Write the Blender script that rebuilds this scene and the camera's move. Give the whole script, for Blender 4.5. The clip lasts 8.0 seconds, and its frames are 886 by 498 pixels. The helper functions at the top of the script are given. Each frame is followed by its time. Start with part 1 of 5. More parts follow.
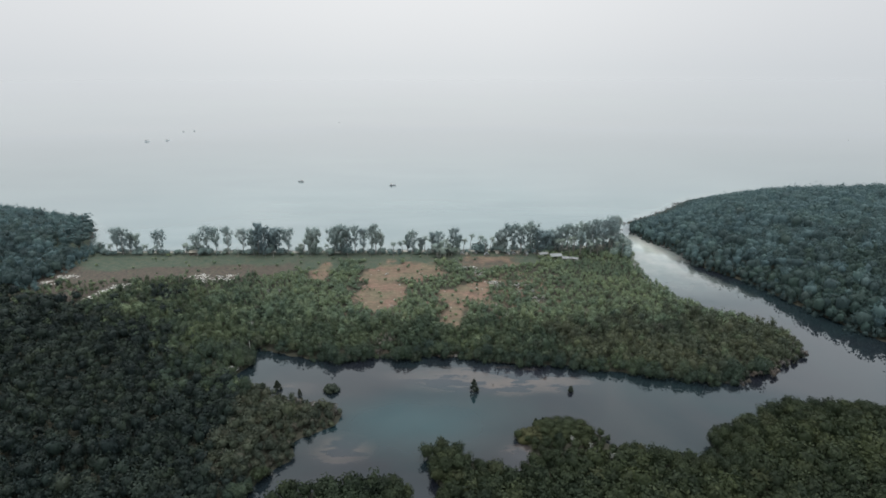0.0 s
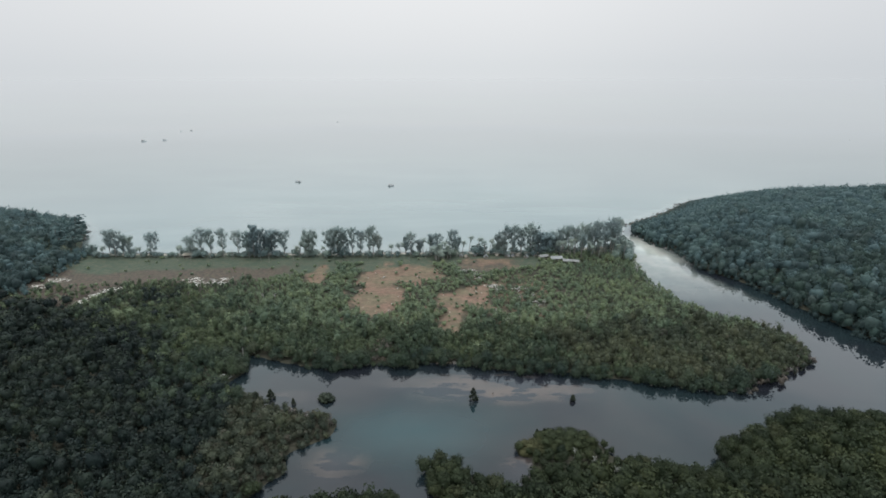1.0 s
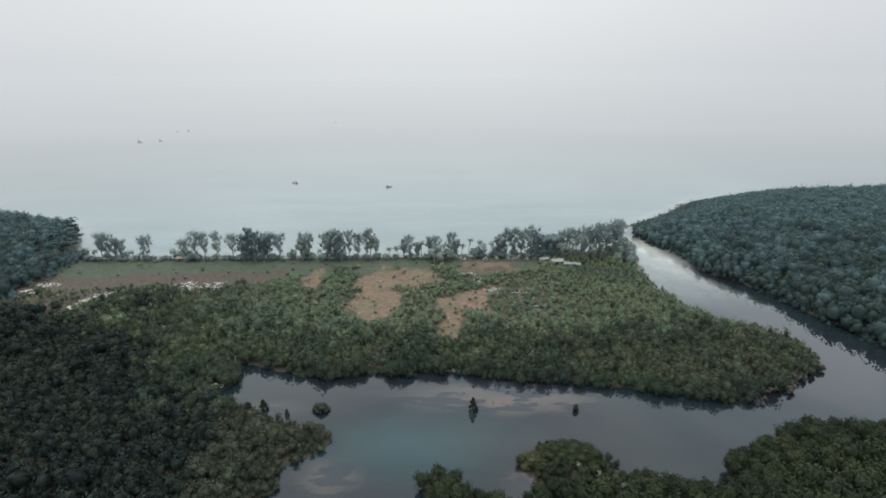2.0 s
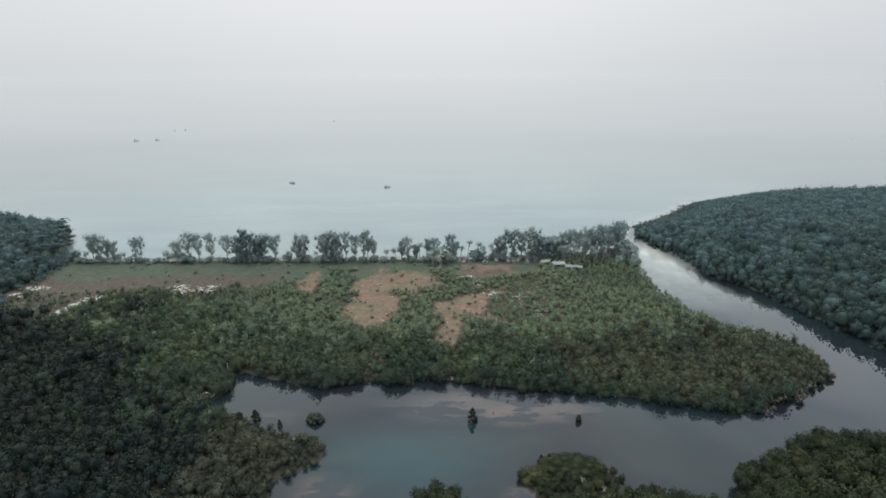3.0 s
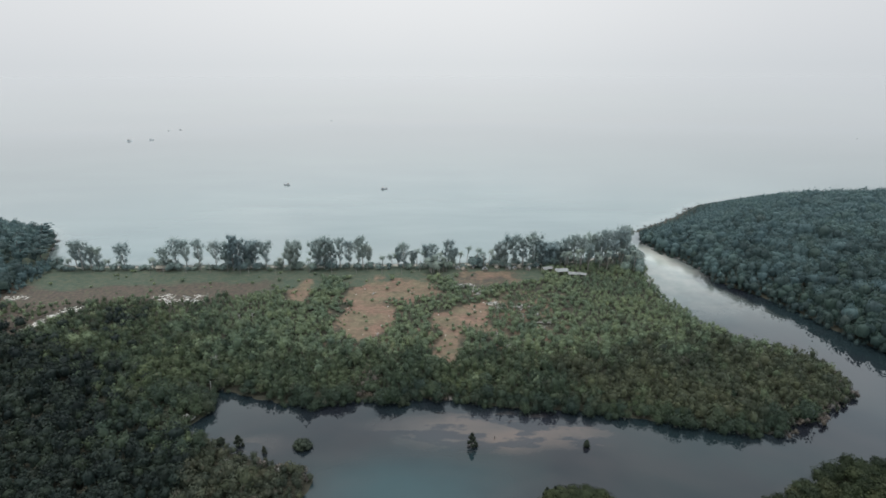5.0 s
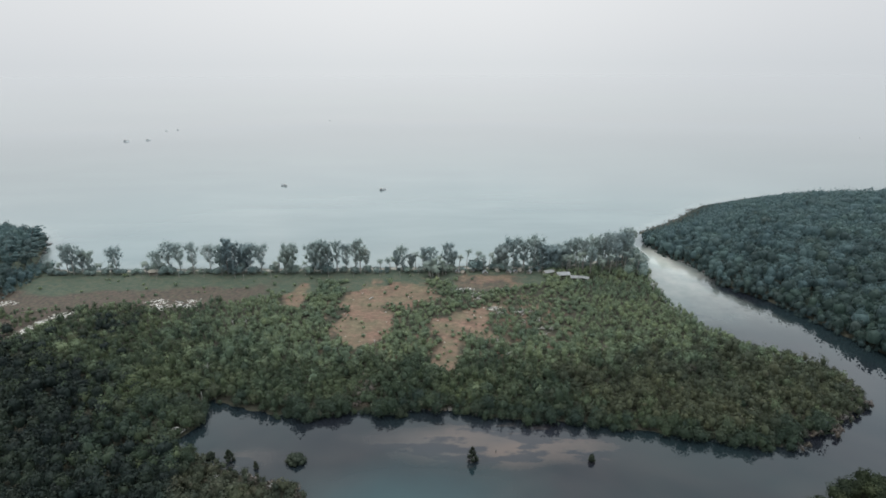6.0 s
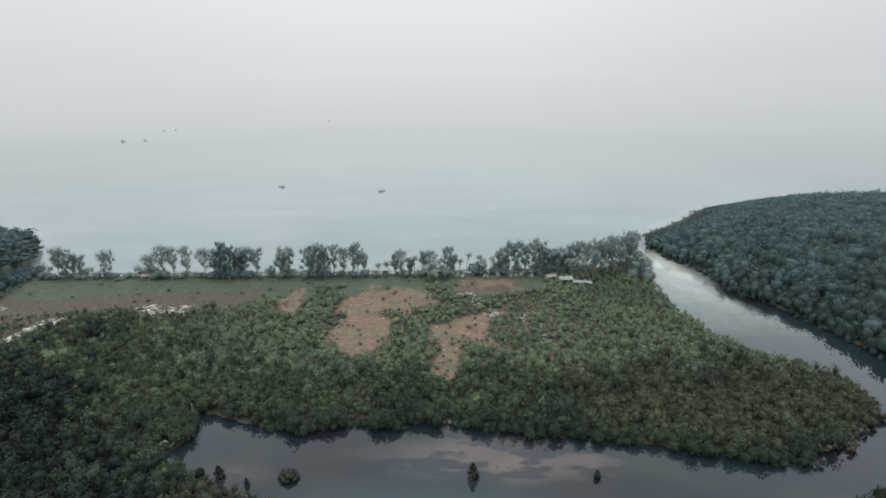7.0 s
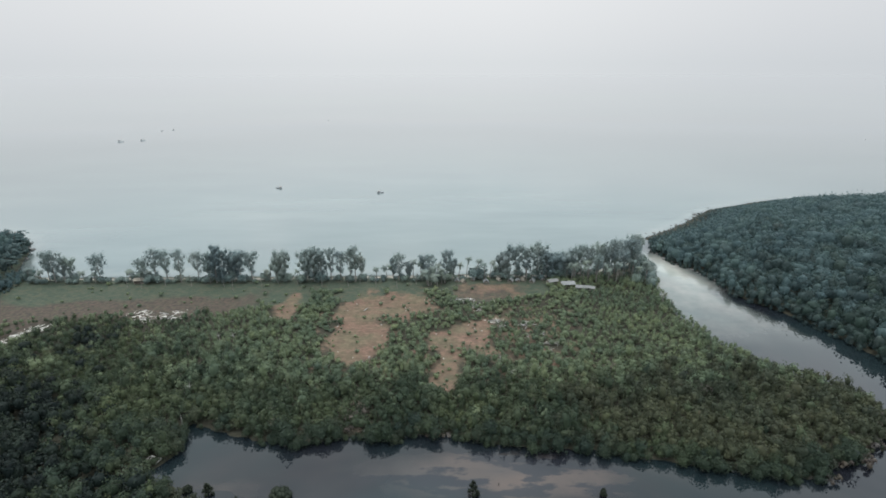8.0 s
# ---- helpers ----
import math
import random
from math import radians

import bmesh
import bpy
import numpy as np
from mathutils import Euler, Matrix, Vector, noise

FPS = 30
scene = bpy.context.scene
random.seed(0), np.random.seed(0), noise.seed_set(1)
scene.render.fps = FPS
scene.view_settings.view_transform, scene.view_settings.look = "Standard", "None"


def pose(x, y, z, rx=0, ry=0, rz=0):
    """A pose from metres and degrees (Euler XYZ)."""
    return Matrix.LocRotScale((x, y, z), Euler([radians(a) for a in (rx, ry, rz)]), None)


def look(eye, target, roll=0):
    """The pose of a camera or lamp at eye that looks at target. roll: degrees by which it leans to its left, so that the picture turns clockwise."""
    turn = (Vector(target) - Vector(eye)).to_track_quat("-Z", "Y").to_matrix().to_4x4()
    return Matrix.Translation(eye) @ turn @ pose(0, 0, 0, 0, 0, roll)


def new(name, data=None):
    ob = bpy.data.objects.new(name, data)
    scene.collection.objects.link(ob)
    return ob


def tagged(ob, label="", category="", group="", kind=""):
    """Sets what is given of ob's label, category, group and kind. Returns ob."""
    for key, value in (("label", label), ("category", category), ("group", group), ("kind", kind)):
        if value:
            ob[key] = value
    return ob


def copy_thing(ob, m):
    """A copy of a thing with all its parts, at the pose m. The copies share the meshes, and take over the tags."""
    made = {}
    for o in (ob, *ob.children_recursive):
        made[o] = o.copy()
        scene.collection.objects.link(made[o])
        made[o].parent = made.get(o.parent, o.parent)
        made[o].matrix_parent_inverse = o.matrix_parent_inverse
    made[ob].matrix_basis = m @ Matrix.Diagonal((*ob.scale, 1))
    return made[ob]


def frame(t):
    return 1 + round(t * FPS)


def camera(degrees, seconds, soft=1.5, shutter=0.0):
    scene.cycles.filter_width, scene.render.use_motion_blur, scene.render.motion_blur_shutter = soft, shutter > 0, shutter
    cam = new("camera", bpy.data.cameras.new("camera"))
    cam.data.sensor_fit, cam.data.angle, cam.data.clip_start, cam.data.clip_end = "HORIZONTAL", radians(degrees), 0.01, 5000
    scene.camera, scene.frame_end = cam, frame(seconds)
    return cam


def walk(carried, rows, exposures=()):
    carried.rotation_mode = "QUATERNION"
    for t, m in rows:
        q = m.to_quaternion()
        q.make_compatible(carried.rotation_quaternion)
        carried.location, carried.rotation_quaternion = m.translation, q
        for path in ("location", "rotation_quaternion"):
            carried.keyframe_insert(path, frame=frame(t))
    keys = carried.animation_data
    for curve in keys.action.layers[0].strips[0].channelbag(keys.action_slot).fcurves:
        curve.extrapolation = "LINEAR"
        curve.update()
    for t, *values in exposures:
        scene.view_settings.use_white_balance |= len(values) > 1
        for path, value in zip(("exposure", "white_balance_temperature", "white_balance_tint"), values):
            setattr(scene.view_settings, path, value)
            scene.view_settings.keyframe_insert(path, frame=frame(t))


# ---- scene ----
cam = camera(81.1, 8.0, soft=1.65)
PATH = [
    (0, (0.021, -0.152, 104.068), (0.02, 1.736, 103.408), -0.1),
    (0.5, (0.152, 2.656, 104.049), (0.153, 4.544, 103.387), -0.1),
    (1, (0.347, 5.469, 104.037), (0.349, 7.356, 103.374), -0.1),
    (1.5, (0.519, 8.377, 104.01), (0.523, 10.264, 103.346), -0.2),
    (3, (0.812, 17.301, 103.698), (0.821, 19.186, 103.03), -0.1),
    (3.5, (0.967, 20.369, 103.638), (0.978, 22.253, 102.968), -0.1),
    (4, (1.089, 23.391, 103.589), (1.101, 25.275, 102.918), -0.1),
    (4.5, (1.252, 26.47, 103.535), (1.264, 28.354, 102.864), -0.1),
    (6, (1.669, 35.75, 103.24), (1.683, 37.633, 102.567), -0.2),
    (6.5, (1.833, 38.935, 103.163), (1.847, 40.818, 102.489), -0.2),
    (7, (1.938, 42.022, 103.09), (1.952, 43.905, 102.416), -0.2),
    (7.5, (2.021, 45.178, 103.012), (2.037, 47.061, 102.337), -0.2),
    (8, (2.03, 48.34, 102.931), (2.046, 50.223, 102.257), -0.1),
]
walk(cam, [(t, look(eye, target, roll)) for t, eye, target, roll in PATH])

# ---- light ----
SUN_UP, SUN_ROUND = 74.0, -25.0      # degrees above the horizon, degrees from straight ahead

world = bpy.data.worlds.new("overcast_sky")
scene.world = world
world.use_nodes = True
wt = world.node_tree
wt.nodes.clear()


def wnode(kind, **values):
    n = wt.nodes.new(kind)
    for key, value in values.items():
        n.inputs[key].default_value = value
    return n


w_out, w_bg = wnode("ShaderNodeOutputWorld"), wnode("ShaderNodeBackground", Strength=1.0)
w_co = wnode("ShaderNodeTexCoord")
w_sep = wnode("ShaderNodeSeparateXYZ")
wt.links.new(w_co.outputs["Generated"], w_sep.inputs[0])
w_ramp = wnode("ShaderNodeValToRGB")
wt.links.new(w_sep.outputs["Z"], w_ramp.inputs[0])
stops = [(0.0, (0.696, 0.728, 0.752)), (0.03, (0.730, 0.756, 0.780)), (0.13, (0.80, 0.812, 0.832)), (0.18, (0.97, 1.0, 1.025)), (0.27, (1.28, 1.38, 1.45)), (0.48, (1.58, 1.80, 1.90)), (0.66, (1.30, 1.36, 1.38)), (0.82, (3.2, 3.4, 3.55)), (1.0, (4.2, 4.4, 4.5))]
while len(w_ramp.color_ramp.elements) < len(stops):
    w_ramp.color_ramp.elements.new(0.5)
for e, (p, c) in zip(w_ramp.color_ramp.elements, stops):
    e.position, e.color = p, (*c, 1)
# broken cloud deck, thin towards the horizon
w_map = wnode("ShaderNodeMapping", Scale=(2.2, 2.2, 7.0), Location=(0.35, 0.1, 0.0))
w_noise = wnode("ShaderNodeTexNoise", Scale=1.5, Detail=6.0, Roughness=0.55, Distortion=0.6)
wt.links.new(w_co.outputs["Generated"], w_map.inputs[0])
wt.links.new(w_map.outputs[0], w_noise.inputs["Vector"])
w_cl = wnode("ShaderNodeValToRGB")
wt.links.new(w_noise.outputs["Fac"], w_cl.inputs[0])
cl = w_cl.color_ramp.elements
cl[0].position, cl[0].color = 0.40, (0.98, 1.36, 1.52, 1)
cl[1].position, cl[1].color = 0.64, (2.15, 2.22, 2.26, 1)
w_high = wnode("ShaderNodeMapRange")
w_high.interpolation_type = "SMOOTHSTEP"
w_high.inputs["From Min"].default_value, w_high.inputs["From Max"].default_value = 0.12, 0.45
w_high.inputs["To Max"].default_value = 0.42
wt.links.new(w_sep.outputs["Z"], w_high.inputs["Value"])
w_mix = wt.nodes.new("ShaderNodeMix")
w_mix.data_type = "RGBA"
wt.links.new(w_high.outputs[0], w_mix.inputs["Factor"])
wt.links.new(w_ramp.outputs[0], w_mix.inputs["A"])
wt.links.new(w_cl.outputs[0], w_mix.inputs["B"])
w_sky = wt.nodes.new("ShaderNodeTexSky")
w_sky.sky_type, w_sky.sun_disc = "NISHITA", False
w_sky.sun_elevation, w_sky.sun_rotation = radians(SUN_UP), radians(SUN_ROUND)
w_sky.dust_density, w_sky.air_density = 4.0, 1.5
w_up = wt.nodes.new("ShaderNodeMath")
w_up.operation = "MAXIMUM"
w_up.inputs[1].default_value = 0.03
w_dir = wt.nodes.new("ShaderNodeCombineXYZ")
wt.links.new(w_sep.outputs["Z"], w_up.inputs[0])
wt.links.new(w_sep.outputs["X"], w_dir.inputs["X"])
wt.links.new(w_sep.outputs["Y"], w_dir.inputs["Y"])
wt.links.new(w_up.outputs[0], w_dir.inputs["Z"])
wt.links.new(w_dir.outputs[0], w_sky.inputs["Vector"])
w_add = wt.nodes.new("ShaderNodeMix")
w_add.data_type, w_add.blend_type = "RGBA", "ADD"
w_add.inputs["Factor"].default_value = 0.006
# a darker blue-grey bank of cloud far out to the east, a fainter one to the west
w_east = wt.nodes.new("ShaderNodeMapRange")
w_east.interpolation_type = "SMOOTHSTEP"
for key, value in (("From Min", 0.05), ("From Max", 0.75), ("To Max", 0.24)):
    w_east.inputs[key].default_value = value
wt.links.new(w_sep.outputs["X"], w_east.inputs["Value"])
w_west = wt.nodes.new("ShaderNodeMapRange")
w_west.interpolation_type = "SMOOTHSTEP"
for key, value in (("From Min", -0.1), ("From Max", -0.75), ("To Max", 0.15)):
    w_west.inputs[key].default_value = value
wt.links.new(w_sep.outputs["X"], w_west.inputs["Value"])
w_sides = wt.nodes.new("ShaderNodeMath")
w_sides.operation = "ADD"
wt.links.new(w_east.outputs[0], w_sides.inputs[0])
wt.links.new(w_west.outputs[0], w_sides.inputs[1])
w_dim = wt.nodes.new("ShaderNodeMix")
w_dim.data_type, w_dim.blend_type = "RGBA", "MULTIPLY"
w_dim.inputs["B"].default_value = (0.38, 0.43, 0.50, 1)
wt.links.new(w_sides.outputs[0], w_dim.inputs["Factor"])
wt.links.new(w_mix.outputs["Result"], w_dim.inputs["A"])
wt.links.new(w_dim.outputs["Result"], w_add.inputs["A"])
wt.links.new(w_sky.outputs[0], w_add.inputs["B"])
wt.links.new(w_add.outputs["Result"], w_bg.inputs["Color"])
wt.links.new(w_bg.outputs[0], w_out.inputs[0])

sun = new("sun", bpy.data.lights.new("sun", "SUN"))
sun.data.energy, sun.data.angle, sun.data.color = 1.3, radians(14), (1.0, 0.95, 0.88)
far = Vector((math.sin(radians(SUN_ROUND)) * math.cos(radians(SUN_UP)), math.cos(radians(SUN_ROUND)) * math.cos(radians(SUN_UP)), math.sin(radians(SUN_UP))))
sun.matrix_world = look(far * 500, (0, 0, 0))


# ---- materials ----
def material(name, rough=0.7, spec=0.3, metal=0.0):
    m = bpy.data.materials.new(name)
    m.use_nodes = True
    b = m.node_tree.nodes["Principled BSDF"]
    b.inputs["Roughness"].default_value, b.inputs["Metallic"].default_value = rough, metal
    b.inputs["Specular IOR Level"].default_value = spec
    return m, m.node_tree, b


def noise_at(nt, scale, detail=4.0, stretch=(1, 1, 1), space="Position", rough=0.55):
    """Noise in metres of the world; scale: cycles a metre."""
    if space == "Position":
        src = nt.nodes.new("ShaderNodeNewGeometry").outputs["Position"]
    else:
        src = nt.nodes.new("ShaderNodeTexCoord").outputs["Object"]
    mp = nt.nodes.new("ShaderNodeMapping")
    mp.inputs["Scale"].default_value = stretch
    n = nt.nodes.new("ShaderNodeTexNoise")
    n.inputs["Scale"].default_value, n.inputs["Detail"].default_value, n.inputs["Roughness"].default_value = scale, detail, rough
    nt.links.new(src, mp.inputs[0])
    nt.links.new(mp.outputs[0], n.inputs["Vector"])
    return n.outputs["Fac"]


def ramp(nt, fac, *stops):
    r = nt.nodes.new("ShaderNodeValToRGB")
    while len(r.color_ramp.elements) < len(stops):
        r.color_ramp.elements.new(0.5)
    for e, (p, c) in zip(r.color_ramp.elements, stops):
        e.position, e.color = p, (c, c, c, 1) if isinstance(c, float) else (*c, 1)
    nt.links.new(fac, r.inputs[0])
    return r.outputs[0]


def mixed(nt, fac, a, b, mode="MIX"):
    m = nt.nodes.new("ShaderNodeMix")
    m.data_type, m.blend_type = "RGBA", mode
    for key, v in (("Factor", fac), ("A", a), ("B", b)):
        if isinstance(v, (int, float)):
            m.inputs[key].default_value = v
        elif isinstance(v, tuple):
            m.inputs[key].default_value = (*v, 1)
        else:
            nt.links.new(v, m.inputs[key])
    return m.outputs["Result"]


def maths(nt, op, a, b=0.0):
    m = nt.nodes.new("ShaderNodeMath")
    m.operation = op
    for k, v in enumerate((a, b)):
        if isinstance(v, (int, float)):
            m.inputs[k].default_value = v
        else:
            nt.links.new(v, m.inputs[k])
    return m.outputs[0]


def bumped(nt, b, height, strength, distance):
    n = nt.nodes.new("ShaderNodeBump")
    n.inputs["Strength"].default_value, n.inputs["Distance"].default_value = strength, distance
    nt.links.new(height, n.inputs["Height"])
    nt.links.new(n.outputs[0], b.inputs["Normal"])


def leaf_material(name, dark, mid, light, dry, rough=0.55, dry_share=0.72, thin=0.0, gloss=0.18, haze_sheen=0.1, vary=1.0, stands=0.65):
    """Foliage: tone by tree, by bough and by leaf tuft, some of it dry or yellowing."""
    m, nt, b = material(name, rough, gloss)
    # pale blue sheen at grazing angles imitates haze over distant leaves
    b.inputs["Sheen Weight"].default_value, b.inputs["Sheen Roughness"].default_value = haze_sheen, 0.6
    b.inputs["Sheen Tint"].default_value = (0.75, 0.9, 1.0, 1)
    own = nt.nodes.new("ShaderNodeObjectInfo").outputs["Random"]
    tree = nt.nodes.new("ShaderNodeAttribute")
    tree.attribute_name = "tree"
    each = maths(nt, "FRACT", maths(nt, "ADD", tree.outputs["Fac"], own))
    boughs = noise_at(nt, 0.55, 3.0, rough=0.6)
    island = nt.nodes.new("ShaderNodeNewGeometry").outputs["Random Per Island"]
    tone = maths(nt, "ADD", maths(nt, "ADD", maths(nt, "MULTIPLY", boughs, 0.46), maths(nt, "MULTIPLY", island, 0.20)), maths(nt, "MULTIPLY", each, 0.34))
    col = ramp(nt, tone, (0.22, dark), (0.50, mid), (0.80, light))
    second = maths(nt, "FRACT", maths(nt, "MULTIPLY", each, 7.31))
    hue = ramp(nt, second, (0.0, (0.88, 0.96, 1.02)), (0.3, (1.0, 1.0, 1.0)), (0.62, (1.0, 1.0, 0.97)), (0.82, (1.14, 1.13, 0.92)), (0.93, (1.06, 0.98, 0.96)), (1.0, (1.22, 1.0, 0.94)))
    col = mixed(nt, vary, col, hue, "MULTIPLY")
    old = ramp(nt, noise_at(nt, 0.33, 3.0), (dry_share, 0.0), (dry_share + 0.06, 1.0))
    col = mixed(nt, maths(nt, "MULTIPLY", old, 0.5), col, dry)
    stand = noise_at(nt, 0.045, 4.0)
    col = mixed(nt, stands, col, ramp(nt, stand, (0.36, (0.52, 0.62, 0.68)), (0.5, (0.95, 0.96, 0.95)), (0.64, (1.22, 1.18, 1.05))), "MULTIPLY")
    nt.links.new(col, b.inputs["Base Color"])
    if thin:
        tr, mx = nt.nodes.new("ShaderNodeBsdfTranslucent"), nt.nodes.new("ShaderNodeMixShader")
        mx.inputs[0].default_value = thin
        nt.links.new(col, tr.inputs[0])
        nt.links.new(b.outputs[0], mx.inputs[1])
        nt.links.new(tr.outputs[0], mx.inputs[2])
        nt.links.new(mx.outputs[0], nt.nodes["Material Output"].inputs[0])
    return m


M_MANGROVE = leaf_material("mangrove_leaves", (0.033, 0.046, 0.031), (0.050, 0.065, 0.038), (0.075, 0.089, 0.050), (0.106, 0.090, 0.062), dry_share=0.64, thin=0.3, gloss=0.09, haze_sheen=0.03, vary=0.5)
M_OLIVE = leaf_material("olive_mangrove_leaves", (0.033, 0.040, 0.027), (0.052, 0.058, 0.036), (0.073, 0.079, 0.048), (0.101, 0.081, 0.059), dry_share=0.66, thin=0.3, gloss=0.09, haze_sheen=0.03, vary=0.35)
M_BANK = leaf_material("bank_thicket_leaves", (0.013, 0.018, 0.011), (0.023, 0.030, 0.017), (0.044, 0.052, 0.028), (0.066, 0.058, 0.034), dry_share=0.76, thin=0.25, gloss=0.08, haze_sheen=0.0, vary=0.5)
M_SHORE_TREE = leaf_material("shore_mangrove_leaves", (0.022, 0.033, 0.025), (0.036, 0.050, 0.033), (0.059, 0.073, 0.046), (0.091, 0.075, 0.056), dry_share=0.64, thin=0.3, gloss=0.09, haze_sheen=0.03, vary=0.7)
# nearer copy of the hill leaves, darker because it carries less haze
M_RAIN = leaf_material("rainforest_leaves", (0.025, 0.042, 0.043), (0.037, 0.058, 0.057), (0.053, 0.078, 0.072), (0.058, 0.068, 0.057), dry_share=0.74, thin=0.42, gloss=0.15, haze_sheen=0.05, vary=0.55, stands=0.35)
M_DRY = leaf_material("dry_shrub_leaves", (0.065, 0.054, 0.048), (0.097, 0.079, 0.071), (0.142, 0.118, 0.106), (0.189, 0.160, 0.150), thin=0.2, haze_sheen=0.0)
M_SPIT = leaf_material("low_shrub_leaves", (0.020, 0.025, 0.019), (0.036, 0.042, 0.030), (0.060, 0.064, 0.045), (0.080, 0.062, 0.051), dry_share=0.60, thin=0.2, gloss=0.1, haze_sheen=0.0, vary=0.6)
M_LONE = leaf_material("lone_mangrove_leaves", (0.014, 0.017, 0.013), (0.020, 0.025, 0.018), (0.027, 0.032, 0.023), (0.045, 0.038, 0.028), dry_share=0.62, gloss=0.08, haze_sheen=0.0, vary=0.25)
# dark forest leaves, dimmed further to imitate lens fall-off at the lower left
M_SWAMP = leaf_material("swamp_forest_leaves", (0.006, 0.009, 0.009), (0.010, 0.015, 0.013), (0.022, 0.029, 0.021), (0.042, 0.043, 0.034), dry_share=0.74, gloss=0.08, haze_sheen=0.0, vary=0.8)
# shaded copy of the hill leaves, for the slope above the channel
M_SHADED_HILL = leaf_material("shaded_hill_leaves", (0.021, 0.034, 0.030), (0.029, 0.048, 0.041), (0.040, 0.062, 0.051), (0.048, 0.057, 0.044), dry_share=0.74, thin=0.3, gloss=0.12, haze_sheen=0.03, vary=0.4, stands=0.35)
# distant haze is put into these pale blue leaf colours
M_HAZE_HILL = leaf_material("haze_hill_leaves", (0.050, 0.082, 0.087), (0.061, 0.098, 0.101), (0.075, 0.114, 0.112), (0.080, 0.099, 0.087), dry_share=0.74, thin=0.42, gloss=0.18, haze_sheen=0.08, vary=0.4, stands=0.35)
# beach bushes: leaf colour lightened to carry haze
M_BEACH = leaf_material("beach_bush_leaves", (0.074, 0.101, 0.096), (0.103, 0.134, 0.124), (0.143, 0.175, 0.153), (0.138, 0.129, 0.104), dry_share=0.7, haze_sheen=0.1, vary=0.5)
# light open-ground scrub, raised further to carry haze in its colour
M_SCRUB = leaf_material("scrub_leaves", (0.081, 0.103, 0.070), (0.112, 0.139, 0.084), (0.149, 0.174, 0.100), (0.149, 0.131, 0.089), dry_share=0.70, thin=0.3, gloss=0.1, haze_sheen=0.05, vary=0.42)
# haze along the beach is put into these pale needle and frond colours
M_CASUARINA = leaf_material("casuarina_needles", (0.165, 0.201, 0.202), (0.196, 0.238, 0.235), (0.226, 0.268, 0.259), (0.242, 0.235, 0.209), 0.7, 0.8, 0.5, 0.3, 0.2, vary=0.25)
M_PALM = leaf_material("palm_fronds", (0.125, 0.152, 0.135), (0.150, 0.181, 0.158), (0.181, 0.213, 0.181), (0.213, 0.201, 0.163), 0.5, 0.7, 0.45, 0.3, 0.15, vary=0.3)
M_YELLOW = leaf_material("yellowing_shrub_leaves", (0.021, 0.025, 0.013), (0.035, 0.036, 0.019), (0.053, 0.052, 0.026), (0.068, 0.055, 0.030), 0.7, 0.62, 0.2, 0.08, 0.0, vary=0.3)
M_MOUND = leaf_material("fern_mound_leaves", (0.016, 0.021, 0.010), (0.026, 0.031, 0.015), (0.040, 0.043, 0.020), (0.070, 0.056, 0.022), 0.7, 0.62, 0.0, 0.08, 0.0, vary=0.0)


def bark(name, a, c):
    m, nt, b = material(name, 0.85, 0.2)
    n = noise_at(nt, 3.0, 4.0, (1, 1, 0.3))
    nt.links.new(ramp(nt, n, (0.35, a), (0.65, c)), b.inputs["Base Color"])
    bumped(nt, b, n, 0.4, 0.03)
    return m


M_BARK = bark("grey_brown_bark", (0.055, 0.049, 0.044), (0.135, 0.122, 0.110))
M_PALE_BARK = bark("pale_palm_bark", (0.13, 0.12, 0.11), (0.24, 0.22, 0.20))
M_DEAD = bark("bleached_dead_wood", (0.17, 0.16, 0.15), (0.36, 0.35, 0.33))
M_ROCK = bark("wet_shore_rock", (0.05, 0.05, 0.05), (0.15, 0.145, 0.14))
M_PALE_ROCK = bark("pale_coral_rock", (0.30, 0.285, 0.265), (0.55, 0.53, 0.50))
M_PLANK = bark("weathered_planks", (0.18, 0.15, 0.12), (0.34, 0.30, 0.26))
M_THATCH = bark("thatch", (0.12, 0.105, 0.085), (0.23, 0.205, 0.17))
M_SHEET = bark("pale_roof_sheet", (0.10, 0.10, 0.10), (0.19, 0.19, 0.185))
M_ROOF = bark("sun_bleached_roof_sheet", (0.11, 0.112, 0.115), (0.23, 0.232, 0.23))
# hull colours lightened for haze, slightly here and strongly in the far boats
M_HULL = bark("dark_painted_hull", (0.20, 0.21, 0.22), (0.30, 0.30, 0.31))
M_HAZE_HULL = bark("haze_pale_hull", (0.42, 0.44, 0.45), (0.54, 0.56, 0.57))
M_CABIN = bark("faded_cabin_paint", (0.22, 0.23, 0.25), (0.36, 0.37, 0.38))

# ground: forest floor, grass, bare red soil, sand and mud by their own masks
M_GROUND, nt, b = material("ground", 0.9, 0.15)


def attr(nt, name):
    a = nt.nodes.new("ShaderNodeAttribute")
    a.attribute_name = name
    return a.outputs["Fac"]


def worn(nt, mask, amount, scale, low=0.42, high=0.58):
    """A mask with a frayed edge."""
    n = maths(nt, "MULTIPLY", maths(nt, "SUBTRACT", noise_at(nt, scale, 6.0, rough=0.65), 0.5), amount)
    edge = ramp(nt, maths(nt, "ADD", mask, n), (low, 0.0), (high, 1.0))
    return maths(nt, "MULTIPLY", edge, ramp(nt, mask, (0.0, 0.0), (0.14, 1.0)))


fine, wide = noise_at(nt, 0.45, 9.0, (0.85, 1.1, 1), rough=0.78), noise_at(nt, 0.09, 6.0, (0.8, 1.2, 1), rough=0.65)
floor_c = ramp(nt, fine, (0.3, (0.016, 0.016, 0.012)), (0.7, (0.045, 0.042, 0.030)))
